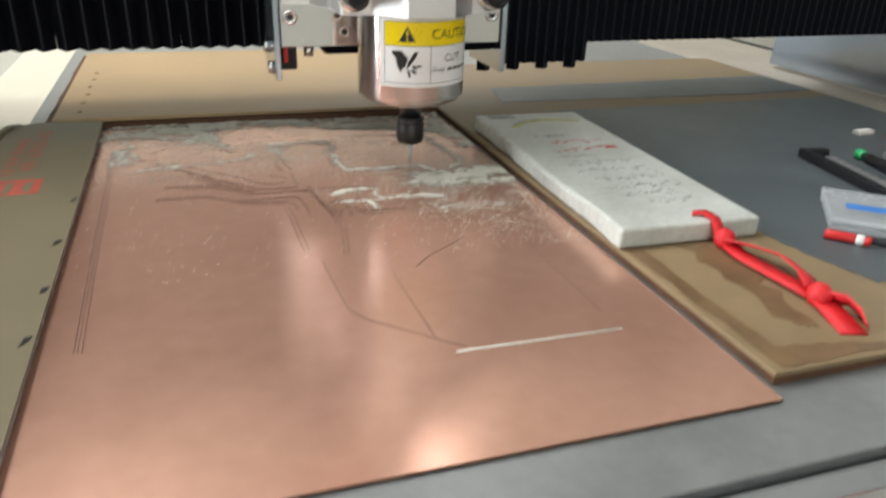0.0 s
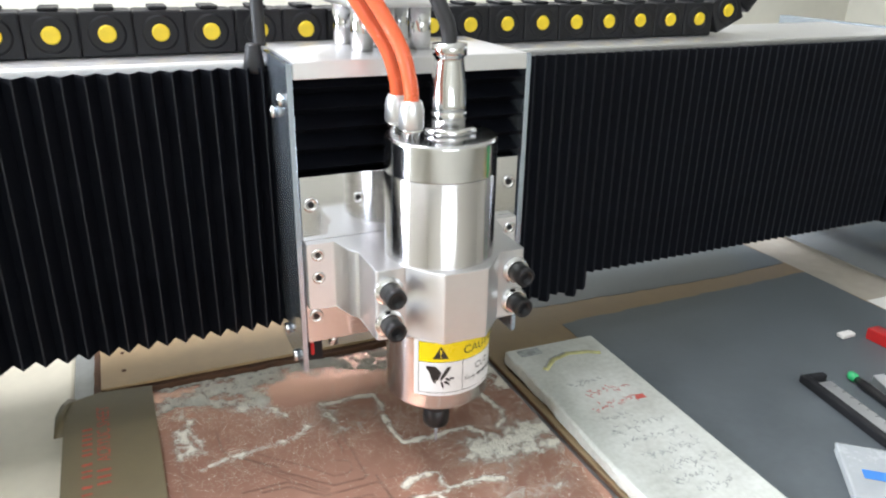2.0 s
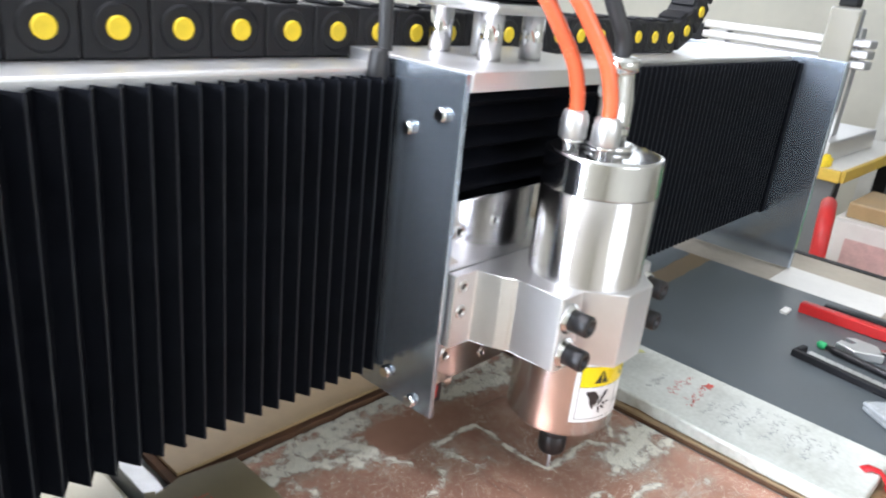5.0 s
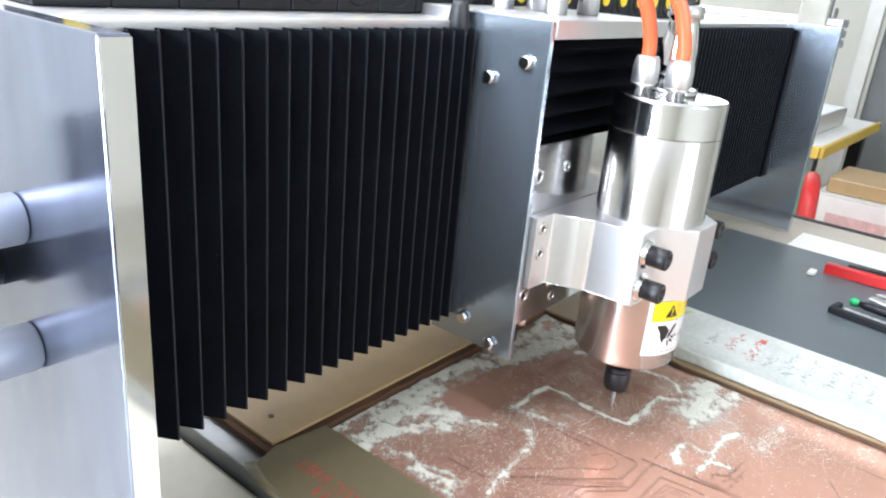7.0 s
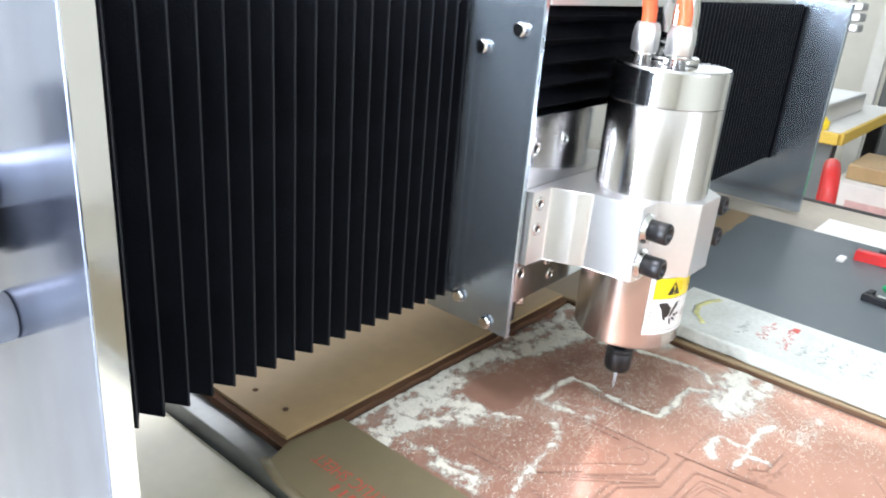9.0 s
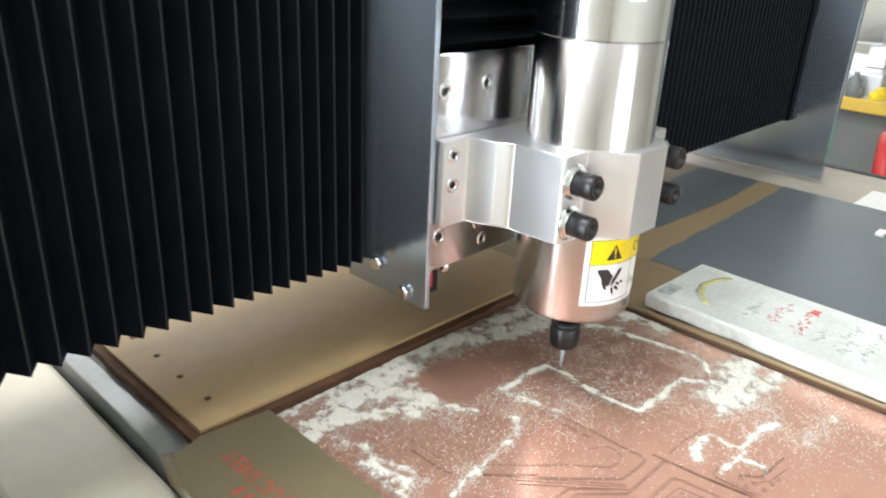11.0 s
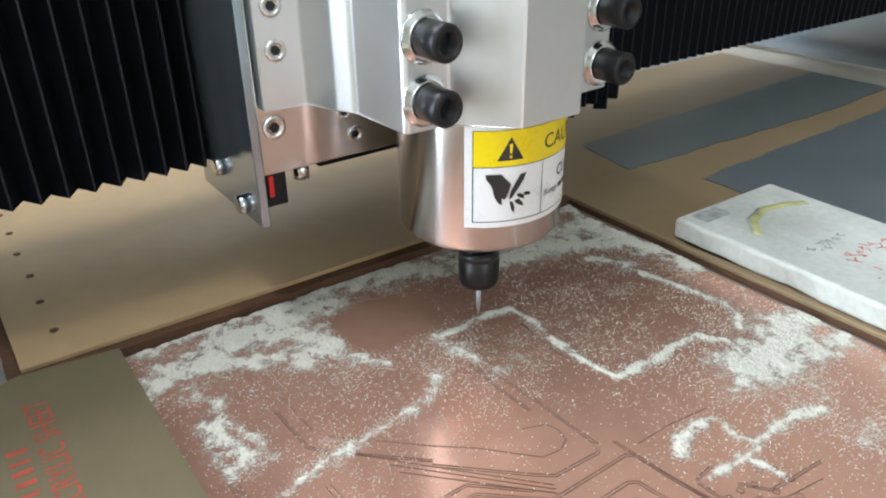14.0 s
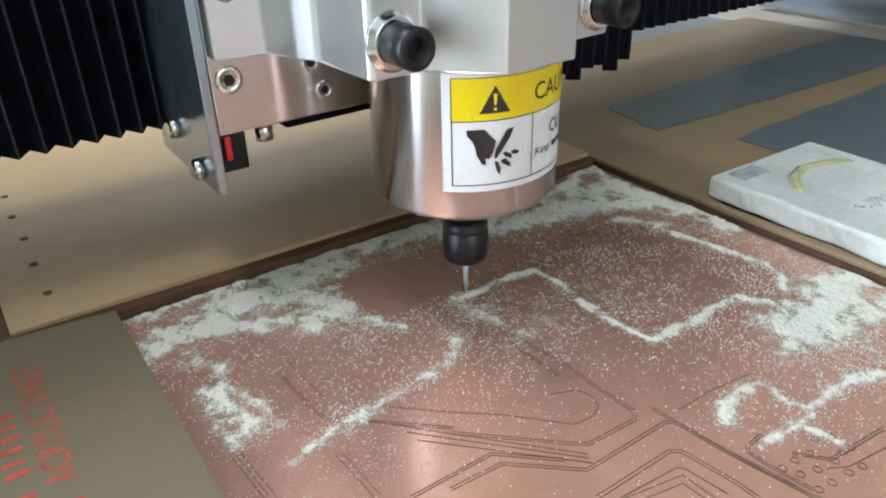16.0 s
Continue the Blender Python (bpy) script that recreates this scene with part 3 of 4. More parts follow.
FADED_RED = mat("faded_red_ink", (0.50, 0.10, 0.08), 0.6, 0, 0.3, 200)
for k, (cx, cy, n, red) in enumerate(((-0.002, 0.060, 6, 0), (0.008, 0.040, 7, 1), (0.004, 0.022, 8, 1), (-0.006, 0.004, 4, 0), (0.004, -0.012, 9, 0), (0.006, -0.030, 9, 0), (0.010, -0.048, 9, 0), (0.012, -0.066, 9, 0), (0.004, -0.080, 7, 0), (0.014, -0.096, 5, 0))):
    scribble(cx, cy, n, 0.0062, FADED_RED if red else INK, 40 + k)
part("red_smear", blob([(0.022, 0.018), (0.032, 0.020), (0.033, 0.026), (0.024, 0.026)], 0.0136, 0.001, 3, 9), FADED_RED, plank, "red ink smear")
part("grey_patch", blob([(-0.040, 0.118), (-0.016, 0.118), (-0.016, 0.130), (-0.040, 0.130)], 0.0136, 0.0008, 3, 11), INK, plank, "grey worn patch")
OLIVE = mat("olive_paint", (0.46, 0.45, 0.20), 0.5, 0, 0.35, 120)
part("painted_arc", strip([(-0.030, 0.090, 0.0137), (-0.014, 0.104, 0.0137), (0.006, 0.110, 0.0137), (0.026, 0.106, 0.0137), (0.038, 0.100, 0.0137)], 0.006, 0.0002), OLIVE, plank, "olive painted arc")
part("arc_line", strip([(-0.028, 0.094, 0.0139), (-0.016, 0.1065, 0.0139), (0.004, 0.1125, 0.0139)], 0.0016, 0.0002), INK, plank)

ribbon = thing("red_ribbon", "red knotted ribbon tied through the end of the plank", "ribbon")
part("loop", strip([(0.176, -0.258, 0.0195), (0.181, -0.262, 0.0215), (0.184, -0.270, 0.020), (0.184, -0.277, 0.013), (0.183, -0.280, 0.010)], 0.008, 0.0008), RED_RIBBON, ribbon)
part("knot", lathe([(0.001, -0.006), (0.0055, -0.004), (0.0072, 0.0), (0.0055, 0.004), (0.001, 0.006)], pose(0.185, -0.281, 0.0105, 70, 20, 0), 12), RED_RIBBON, ribbon)
part("tail", strip([(0.186, -0.284, 0.010), (0.192, -0.297, 0.012), (0.199, -0.315, 0.013), (0.198, -0.335, 0.011), (0.190, -0.350, 0.009)], 0.013, 0.0008, side=Vector((0.5, 0, 1))), RED_RIBBON, ribbon)
part("tail", strip([(0.185, -0.285, 0.009), (0.184, -0.300, 0.0075), (0.186, -0.320, 0.0075), (0.187, -0.340, 0.008), (0.188, -0.352, 0.008)], 0.012, 0.0008), RED_RIBBON, ribbon)
part("knot", lathe([(0.001, -0.007), (0.006, -0.004), (0.0075, 0.0), (0.006, 0.004), (0.001, 0.007)], pose(0.188, -0.356, 0.010, 60, 30, 0), 12), RED_RIBBON, ribbon)
part("end", strip([(0.188, -0.358, 0.009), (0.186, -0.368, 0.0075), (0.184, -0.378, 0.006), (0.181, -0.388, 0.0056)], 0.014, 0.0008), RED_RIBBON, ribbon)
part("end", strip([(0.190, -0.358, 0.010), (0.195, -0.368, 0.012), (0.195, -0.378, 0.009), (0.192, -0.386, 0.0056)], 0.011, 0.0008, side=Vector((0.8, 0, 0.6))), RED_RIBBON, ribbon)

# grey sheets and the tools on them
solid("grey_sheet", blob([(0.224, 0.050), (0.222, -0.10), (0.222, -0.26), (0.234, -0.32), (0.243, -0.346), (0.262, -0.344), (0.270, -0.335), (0.285, -0.347), (0.34, -0.352), (0.597, -0.36), (0.597, 0.058), (0.47, 0.054), (0.34, 0.053)], 0.0052, 0.0016, 9, 4), GREY_MAT,
      "grey plastic sheet lying on the tan board", "plastic sheet")
solid("grey_sheet", blob([(0.192, 0.094), (0.30, 0.092), (0.44, 0.084), (0.597, 0.09), (0.597, 0.175), (0.43, 0.168), (0.30, 0.164), (0.204, 0.158)], 0.0052, 0.0016, 9, 5), GREY_MAT,
      "grey plastic sheet behind the strip of tan board", "plastic sheet")

hook = thing("hooked_bar", "black hooked steel bar lying beside a grey rule", "steel bar", at=pose(0.377, -0.136, 0.0058, 0, 0, -9))
part("bar", box(-0.004, 0.004, -0.22, 0.0, 0, 0.008, 0.0012), BLACK_PLASTIC, hook)
part("hook", box(0.0042, 0.022, -0.007, 0.0, 0, 0.008, 0.0012), BLACK_PLASTIC, hook)
rule = thing("steel_rule", "dull grey steel rule beside the hooked bar", "rule", at=pose(0.3925, -0.148, 0.0058, 0, 0, -9))
part("blade", box(-0.0075, 0.0075, -0.21, 0.0, 0, 0.003, 0.0006), ALU, rule)
for k in range(20):
    part("tick", box(0.003, 0.0073, -0.2 + k * 0.01, -0.1994 + k * 0.01, 0.0031, 0.0033), LABEL_BLACK, rule)

case = thing("parts_case", "clear plastic parts case with blue and white labels", "case", at=pose(0.330, -0.283, 0.0058, 0, 0, -39))
part("tray", box(-0.050, 0.050, -0.034, 0.034, 0, 0.005, 0.002), CLEAR_PLASTIC, case)
part("lid", box(-0.0505, 0.0505, -0.0345, 0.0345, 0.0053, 0.0095, 0.002), CLEAR_PLASTIC, case)
part("blue_label", box(-0.038, 0.006, -0.010, 0.001, 0.0097, 0.0100), BLUE_LABEL, case, "blue label strip")
part("white_label", box(-0.014, 0.010, -0.026, -0.012, 0.0097, 0.0100), WHITE_CARD, case, "white label")
part("white_label", box(0.014, 0.042, -0.029, -0.010, 0.0097, 0.0100), WHITE_CARD, case, "white label")
pen = thing("marker_pen", "red and white marker pen with a dark cap", "pen", at=pose(0.259, -0.2855, 0.0089, 0, 0, -46))
for name, a, b, r, m in (("barrel", 0, 0.018, 0.0032, RED_PLASTIC), ("sleeve", 0.0181, 0.023, 0.0033, WHITE_CARD), ("grip", 0.0231, 0.027, 0.0031, RED_PLASTIC), ("tip", 0.0271, 0.036, 0.0018, BLACK_PLASTIC)):
    part(name, lathe([(r * 0.8, a), (r, a + 0.001), (r, b - 0.001), (r * 0.8, b)], pose(0, 0, 0, 0, 90, 0), 18), m, pen)

cutter_tool = thing("pliers", "red-handled pliers lying on the grey sheet", "pliers", at=pose(0.522, -0.098, 0.0056, 0, 0, -8))
part("handle", strip([(0, 0, 0.006), (0.006, -0.05, 0.007), (0.014, -0.10, 0.007), (0.016, -0.16, 0.006)], 0.016, 0.012), RED_PLASTIC, cutter_tool)
part("handle", strip([(0.02, -0.02, 0.006), (0.03, -0.06, 0.007), (0.034, -0.11, 0.007), (0.028, -0.16, 0.006)], 0.014, 0.012), BLACK_PLASTIC, cutter_tool)
part("jaw", box(0.010, 0.034, -0.23, -0.162, 0, 0.012, 0.003), STEEL, cutter_tool)
spanner = thing("adjustable_spanner", "worn steel adjustable spanner on the grey sheet", "spanner", at=pose(0.445, -0.183, 0.0058, 0, 0, 10))
part("head", prism([(-0.018, 0.0), (-0.006, 0.02), (0.006, 0.016), (0.0, 0.004), (0.010, -0.002), (0.018, 0.012), (0.024, 0.002), (0.018, -0.022), (-0.006, -0.03)], 0, 0.010, 0.001), ALU, spanner)
part("handle", strip([(0.004, -0.025, 0.006), (0.004, -0.10, 0.006), (0.004, -0.18, 0.006)], 0.018, 0.008), STEEL, spanner)
driver = thing("screwdriver", "small screwdriver with a green tip", "screwdriver", at=pose(0.425, -0.148, 0.0103, 0, 0, -12))
part("tip", lathe([(0.002, 0), (0.0045, 0.003), (0.0045, 0.008), (0.003, 0.011)], pose(0, 0, 0, 90, 0, 0), 14), GREEN_PLASTIC, driver, "green plastic tip")
part("shaft", lathe([(0.003, 0.011), (0.0045, 0.02), (0.0045, 0.10), (0.003, 0.11)], pose(0, 0, 0, 90, 0, 0), 14), BLACK_STEEL, driver)
solid("eraser", box(0.487, 0.506, -0.092, -0.083, 0.0056, 0.010, 0.001), WHITE_CARD, "small white eraser on the grey sheet", "eraser")

# ---------------------------------------------------------------- the gantry, which travels along the bed
STANDOFF_Y, STANDOFF_Z = 0.110, (0.160, 0.2205)
gantry = thing("gantry", "gantry beam with end plates and light top rail", "gantry")
part("beam", box(-0.386, 0.688, 0.130, 0.25, 0.085, 0.2895, 0.003), BLACK_STEEL, gantry, "dark steel beam")
part("top_rail", box(-0.386, 0.688, 0.122, 0.26, 0.290, 0.301, 0.002), ALU, gantry, "pale aluminium top rail")
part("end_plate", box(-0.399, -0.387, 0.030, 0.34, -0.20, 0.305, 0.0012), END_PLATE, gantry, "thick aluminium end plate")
part("plate_edge", box(-0.3985, -0.3875, 0.0292, 0.0299, -0.199, 0.304), MIRROR_ALU, gantry, "bright milled plate edge")
part("end_plate", box(0.689, 0.701, 0.049, 0.34, -0.004, 0.303, 0.0012), PLATE, gantry, "thick aluminium end plate")
for z in STANDOFF_Z:
    part("standoff", lathe([(0.0105, 0.0), (0.0112, 0.001), (0.0112, 0.055), (0.0105, 0.056)], pose(-0.3992, STANDOFF_Y, z, 0, -90, 0), 28), MATTE_ALU, gantry, "turned aluminium standoff")
part("drive_motor", box(-0.542, -0.4555, STANDOFF_Y - 0.012, STANDOFF_Y + 0.09, 0.138, 0.244, 0.006), BLACK_PLASTIC, gantry, "black stepper motor")
part("drive_shaft", lathe([(0.013, 0), (0.013, 0.012), (0.016, 0.013), (0.016, 0.032), (0.010, 0.033), (0.010, 0.055)], pose(-0.3992, STANDOFF_Y + 0.035, 0.191, 0, -90, 0), 24), BLACK_STEEL, gantry)


def fold_bm(w, depth, z0, z1):
    """One pleat: a ridge towards -y between two valleys."""
    t = 0.0007
    out = [(-w / 2, depth), (0, 0), (w / 2, depth), (w / 2, depth + t * 2), (0, t * 3), (-w / 2, depth + t * 2)]
    return prism(out, z0, z1)


def bellows(name, label, x_fixed, x_moving, count, z0, z1, depth, ease, low=None):
    root = thing(name, label, "bellows")
    ws = [1 - (1 - k / count) ** ease for k in range(count + 1)]
    folds, cache = [], {}
    for k in range(count):
        u = (ws[k] + ws[k + 1]) / 2
        x = x_fixed + u * (x_moving - x_fixed)
        w = round((ws[k + 1] - ws[k]) * abs(x_moving - x_fixed) * 1.10 + 0.0008, 3)
        bottom = z0 if low is None or abs(x - x_moving) > low[0] else low[1] + (0.006 if k % 3 else 0.0)
        key = (w, bottom)
        if key not in cache:
            cache[key] = (finish(fold_bm(w, depth, bottom, z1), "fold", BLACK_CLOTH), finish(box(-0.0005, 0.0005, -0.0003, 0.0008, bottom + 0.0005, z1 - 0.0005), "fold_seam", BLACK_CLOTH_TRIM))
        ob = new("fold", cache[key][0])
        ob.parent = root
        seam = new("fold_seam", cache[key][1])
        seam.parent = ob
        folds.append((ob, x, u))
    return root, folds


left_bellows, left_folds = bellows("bellows_cover", "black pleated cloth bellows over the gantry rail", -0.386, -0.098, 21, 0.0770, 0.2965, 0.014, 1.10)
right_bellows, right_folds = bellows("bellows_cover", "long black pleated cloth bellows over the gantry rail", 0.672, 0.098, 52, 0.0745, 0.2965, 0.006, 1.0, low=(0.125, 0.050))

part("end_frame", box(0.673, 0.6885, 0.104, 0.128, 0.072, 0.294, 0.002), BLACK_CLOTH, right_bellows, "stiff black end frame")

chain = thing("cable_chain", "black cable chain with yellow plugs along the gantry top", "cable chain")


def chain_link(at):
    link = part("link", box(-0.0192, 0.0192, 0.166, 0.200, -0.0175, 0.0165, 0.002), BLACK_PLASTIC, chain)
    link.matrix_local = at
    part("boss", lathe([(0.0135, -0.002), (0.0138, 0.0), (0.012, 0.0012)], pose(0, 0.166, 0, 90, 0, 0), 20), BLACK_PLASTIC, link)
    part("plug", lathe([(0.0066, 0.0), (0.0066, 0.0022), (0.0055, 0.003)], pose(0, 0.166, 0, 90, 0, 0), 20), YELLOW, link, "yellow plug")
    part("bridge", box(-0.007, 0.007, 0.168, 0.198, 0.0168, 0.0195, 0.001), BLACK_PLASTIC, link)


for k in range(20):
    chain_link(pose(-0.342 + 0.0382 * k, 0, 0.3186))
for k in range(7):
    a = radians(-90 + 25 * (k + 1))
    chain_link(pose(0.386 + 0.085 * math.cos(a), 0, 0.4036 + 0.085 * math.sin(a), 0, -25 * (k + 1), 0))

# ---------------------------------------------------------------- the carriage, which travels along the gantry
carriage = thing("tool_carriage", "bare aluminium tool carriage with side plates and bellows", "carriage")
for s in (-1, 1):
    part("side_plate", box(s * 0.0955 - 0.0022, s * 0.0955 + 0.0022, 0.050, 0.128, 0.061, 0.308, 0.0006), PLATE, carriage, "thin aluminium side plate")
part("top_plate", box(-0.0930, 0.0930, 0.049, 0.19, 0.2965, 0.309, 0.0008), ALU, carriage)
part("tool_plate", box(-0.0925, 0.0925, 0.053, 0.066, 0.086, 0.225, 0.0008), MIRROR_ALU, carriage, "polished aluminium tool plate")
part("back_plate", box(-0.0930, 0.0930, 0.092, 0.112, 0.080, 0.296, 0.001), BLACK_STEEL, carriage)
for k in range(6):
    z = 0.289 - k * 0.0148
    bm = prism([(0.057, z), (0.076, z - 0.0080), (0.077, z - 0.0070), (0.076, z + 0.0080)], -0.0928, 0.0928)
    for v in bm.verts:
        v.co = (v.co.z, v.co.x, v.co.y)
    part("z_fold", bm, BLACK_CLOTH, carriage, "black bellows pleat")


def socket_screw(parent, x, z, y=0.053, r=0.0060):
    s = part("screw", lathe([(r, 0), (r, 0.0004), (r * 0.93, 0.0009), (r * 0.5, 0.0009), (r * 0.48, 0.0002)], pose(x, y, z, 90, 0, 0), 24), STEEL, parent)
    part("socket", lathe([(r * 0.44, 0.0003), (r * 0.44, 0.0006)], pose(x, y, z, 90, 0, 0), 6), BLACK_STEEL, s)


for s in (-1, 1):
    for x, z in ((0.0845, 0.203), (0.0845, 0.109), (0.047, 0.110), (0.0415, 0.097), (0.047, 0.205)):
        socket_screw(carriage, s * x, z, r=0.0060 if x > 0.08 else 0.0046)
for y, z in ((0.095, 0.266), (0.066, 0.280), (0.069, 0.068), (0.096, 0.080)):
    part("side_screw", lathe([(0.0050, 0), (0.0050, 0.0032), (0.0038, 0.0045)], pose(-0.0978, y, z, 0, -90, 0), 18), STEEL, carriage)
part("limit_switch", box(-0.0925, -0.080, 0.056, 0.078, 0.068, 0.0852, 0.001), BLACK_PLASTIC, carriage)
part("switch_lever", box(-0.0905, -0.0875, 0.0535, 0.0558, 0.074, 0.0850, 0.0008), RED_PLASTIC, carriage, "red switch lever")
part("stop_pin", lathe([(0.004, 0.078), (0.004, 0.0858)], pose(-0.070, 0.060, 0), 16), STEEL, carriage)

part("lower_bellows", box(-0.056, 0.0928, 0.068, 0.091, 0.0770, 0.0850, 0.002), BLACK_CLOTH, carriage, "folded black cloth under the tool plate")

motor = thing("z_motor", "black stepper motor on four bright posts", "motor")
for x in (-0.029, 0.019):
    for y in (0.091, 0.139):
        part("post", lathe([(0.0085, 0.3092), (0.0085, 0.341)], pose(x, y, 0), 24), STEEL, motor, "bright steel post")
part("motor_flange", box(-0.043, 0.033, 0.077, 0.153, 0.3412, 0.349, 0.003), ALU, motor, "pale motor flange")
part("motor_body", box(-0.042, 0.032, 0.078, 0.152, 0.3495, 0.45, 0.006), BLACK_PLASTIC, motor)
part("coupling", lathe([(0.011, 0.3092), (0.011, 0.341)], pose(-0.005, 0.115, 0), 24), ALU, motor)

# ---------------------------------------------------------------- clamp and spindle
AX, AY = -0.001, 0.002
clamp = thing("spindle_clamp", "milled aluminium spindle clamp with black socket bolts", "clamp")
half = [(-0.0915, 0.0525), (-0.0915, 0.045), (-0.070, 0.045), (-0.068, 0.026), (-0.064, 0.019), (-0.062, 0.017), (-0.062, -0.0195), (-0.0605, -0.021), (-0.040, -0.021), (-0.0195, -0.0445)]
plan = [(x + (0.003 if y < 0.03 else 0), y) for x, y in half] + [(-x - 0.002, y) for x, y in reversed(half)]
part("clamp_body", prism(plan, 0.1195, 0.1745, 0.0006), ALU, clamp)
for s in (-1, 1):
    for z in (0.165, 0.146):
        socket_screw(clamp, s * 0.083, z, 0.045, 0.0052)
    for z in (0.1325, 0.158):
        b = part("bolt", lathe([(0.0074, 0.003), (0.0076, 0.0162), (0.0068, 0.0172), (0.0044, 0.0172), (0.0042, 0.0120)], pose(s * 0.0525 + (0.003 if s < 0 else 0), -0.021, z, 90, 0, 0), 28), BLACK_STEEL, clamp, "black socket head bolt")
        part("washer", lathe([(0.0108, 0.0), (0.0108, 0.0014), (0.0096, 0.0015), (0.0096, 0.0036), (0.0084, 0.0038)], pose(s * 0.0525 + (0.003 if s < 0 else 0), -0.0211, z, 90, 0, 0), 28), STEEL, b, "bright spring washer")

spindle = thing("spindle", "polished water-cooled spindle with caution label and collet", "spindle")
SP = pose(AX, AY, 0)
R = 0.0405
part("body", lathe([(0.034, 0.0570), (0.0375, 0.0570), (R, 0.0605), (R, 0.2362), (R - 0.0004, 0.2365), (R - 0.0004, 0.2372)], SP, 80), TURNED, spindle)
part("top_cap", lathe([(R - 0.0005, 0.2373), (R, 0.2376), (R, 0.2379), (R, 0.2600), (R, 0.2606), (R - 0.0010, 0.2622), (R - 0.0016, 0.2626), (R - 0.003, 0.2627), (0.012, 0.2628)], SP, 80), CHROME, spindle, "mirror-bright end cap")
part("nose", lathe([(0.0085, 0.038), (0.0085, 0.0535), (0.031, 0.0537), (0.033, 0.0569)], SP, 48), STEEL, spindle)
part("collet_nut", lathe([(0.0075, 0.0185), (0.0098, 0.0195), (0.0108, 0.0225), (0.0108, 0.0345), (0.0103, 0.0349), (0.0103, 0.0355), (0.0107, 0.0359), (0.0107, 0.0376), (0.0100, 0.0392), (0.0088, 0.0395)], SP, 36), BLACK_STEEL, spindle, "black collet nut")
part("cutter", lathe([(0.0003, -0.0010), (0.0012, 0.004), (0.0016, 0.0185)], SP, 16), MATTE_ALU, spindle, "thin steel engraving cutter")
PX, PY = AX + 0.007, AY + 0.004
part("plug_flange", lathe([(0.021, 0.263), (0.021, 0.2665), (0.018, 0.2672)], pose(PX, PY, 0, 0, 0, 20), 6), STEEL, spindle)
part("plug", lathe([(0.0125, 0.2672), (0.0125, 0.272), (0.0135, 0.2725), (0.0135, 0.2775), (0.0128, 0.278), (0.0135, 0.2785), (0.0135, 0.284), (0.0130, 0.285), (0.0128, 0.297), (0.0105, 0.312), (0.0105, 0.315), (0.0125, 0.316), (0.0125, 0.3235), (0.0070, 0.325)], pose(PX, PY, 0), 32), STEEL, spindle, "chrome cable plug")
FITS = ((-0.030, 0.012), (-0.029, -0.012))
for x, y in FITS:
    fit = part("hose_fitting", lathe([(0.0060, 0.2629), (0.0060, 0.2690), (0.0082, 0.2695), (0.0082, 0.2715)], pose(x, y, 0), 20), STEEL, spindle)
    part("nut", lathe([(0.0086, 0.2716), (0.0092, 0.2722), (0.0092, 0.283), (0.0082, 0.288), (0.0070, 0.290)], pose(x, y, 0), 6), ALU, fit)

# the caution label, wrapped round the body
A0, A1 = radians(-48.8), radians(62)


def on_label(a, z, lift=0.0004):
    return Vector((AX + (R + lift) * math.sin(a), AY - (R + lift) * math.cos(a), z))


def wrap(bm, lift=0.0004):
    """Bends a mesh drawn in the plane (millimetres from the label's left, height) round the spindle."""
    for v in bm.verts:
        v.co = on_label(A0 + v.co.x / R, v.co.y, lift + v.co.z)
    return bm


def patch(x0, x1, z0, z1, lift, n=24):
    bm = bmesh.new()
    lo = [bm.verts.new((x0 + (x1 - x0) * k / n, z0, 0)) for k in range(n + 1)]
    hi = [bm.verts.new((x0 + (x1 - x0) * k / n, z1, 0)) for k in range(n + 1)]
    for k in range(n):
        bm.faces.new((lo[k], lo[k + 1], hi[k + 1], hi[k])).smooth = True
    return wrap(bm, lift)


def shape(points, lift=0.0006):
    """A dark flat sign of (right, up) points on the label, cut into narrow faces so that it follows the curve."""
    bm = bmesh.new()
    bm.faces.new([bm.verts.new((x / 1000, z / 1000, 0)) for x, z in points])
    bmesh.ops.triangulate(bm, faces=bm.faces[:])
    bmesh.ops.subdivide_edges(bm, edges=bm.edges[:], cuts=2, use_grid_fill=True)
    return wrap(bm, lift)


LW = (A1 - A0) * R
label = part("caution_label", patch(0, LW, 0.0712, 0.1188, 0.0003, 48), LABEL_WHITE, spindle, "white and yellow caution label")
part("yellow_band", patch(0.0036, LW - 0.0035, 0.1005, 0.1168, 0.0005, 48), LABEL_YELLOW, label, "yellow band")
for x0, x1, z0, z1 in ((0.0035, LW - 0.0035, 0.1001, 0.1005), (0.0035, LW - 0.0035, 0.0739, 0.0743), (0.0035, LW - 0.0035, 0.1168, 0.1171), (0.0035, 0.0039, 0.0743, 0.1168), (LW - 0.0039, LW - 0.0035, 0.0743, 0.1168), (0.0372, 0.0376, 0.0743, 0.1001)):
    part("rule_line", patch(x0, x1, z0, z1, 0.00055, 24), LABEL_BLACK, label)
part("warning_triangle", shape([(14.2, 103.2), (26.4, 103.2), (20.3, 113.8)], 0.0007), LABEL_BLACK, label)
part("exclamation", shape([(19.9, 106.4), (20.7, 106.4), (21.1, 110.8), (19.5, 110.8)], 0.0009), LABEL_YELLOW, label)
part("exclamation_dot", shape([(19.7, 104.2), (20.9, 104.2), (20.9, 105.4), (19.7, 105.4)], 0.0009), LABEL_YELLOW, label)
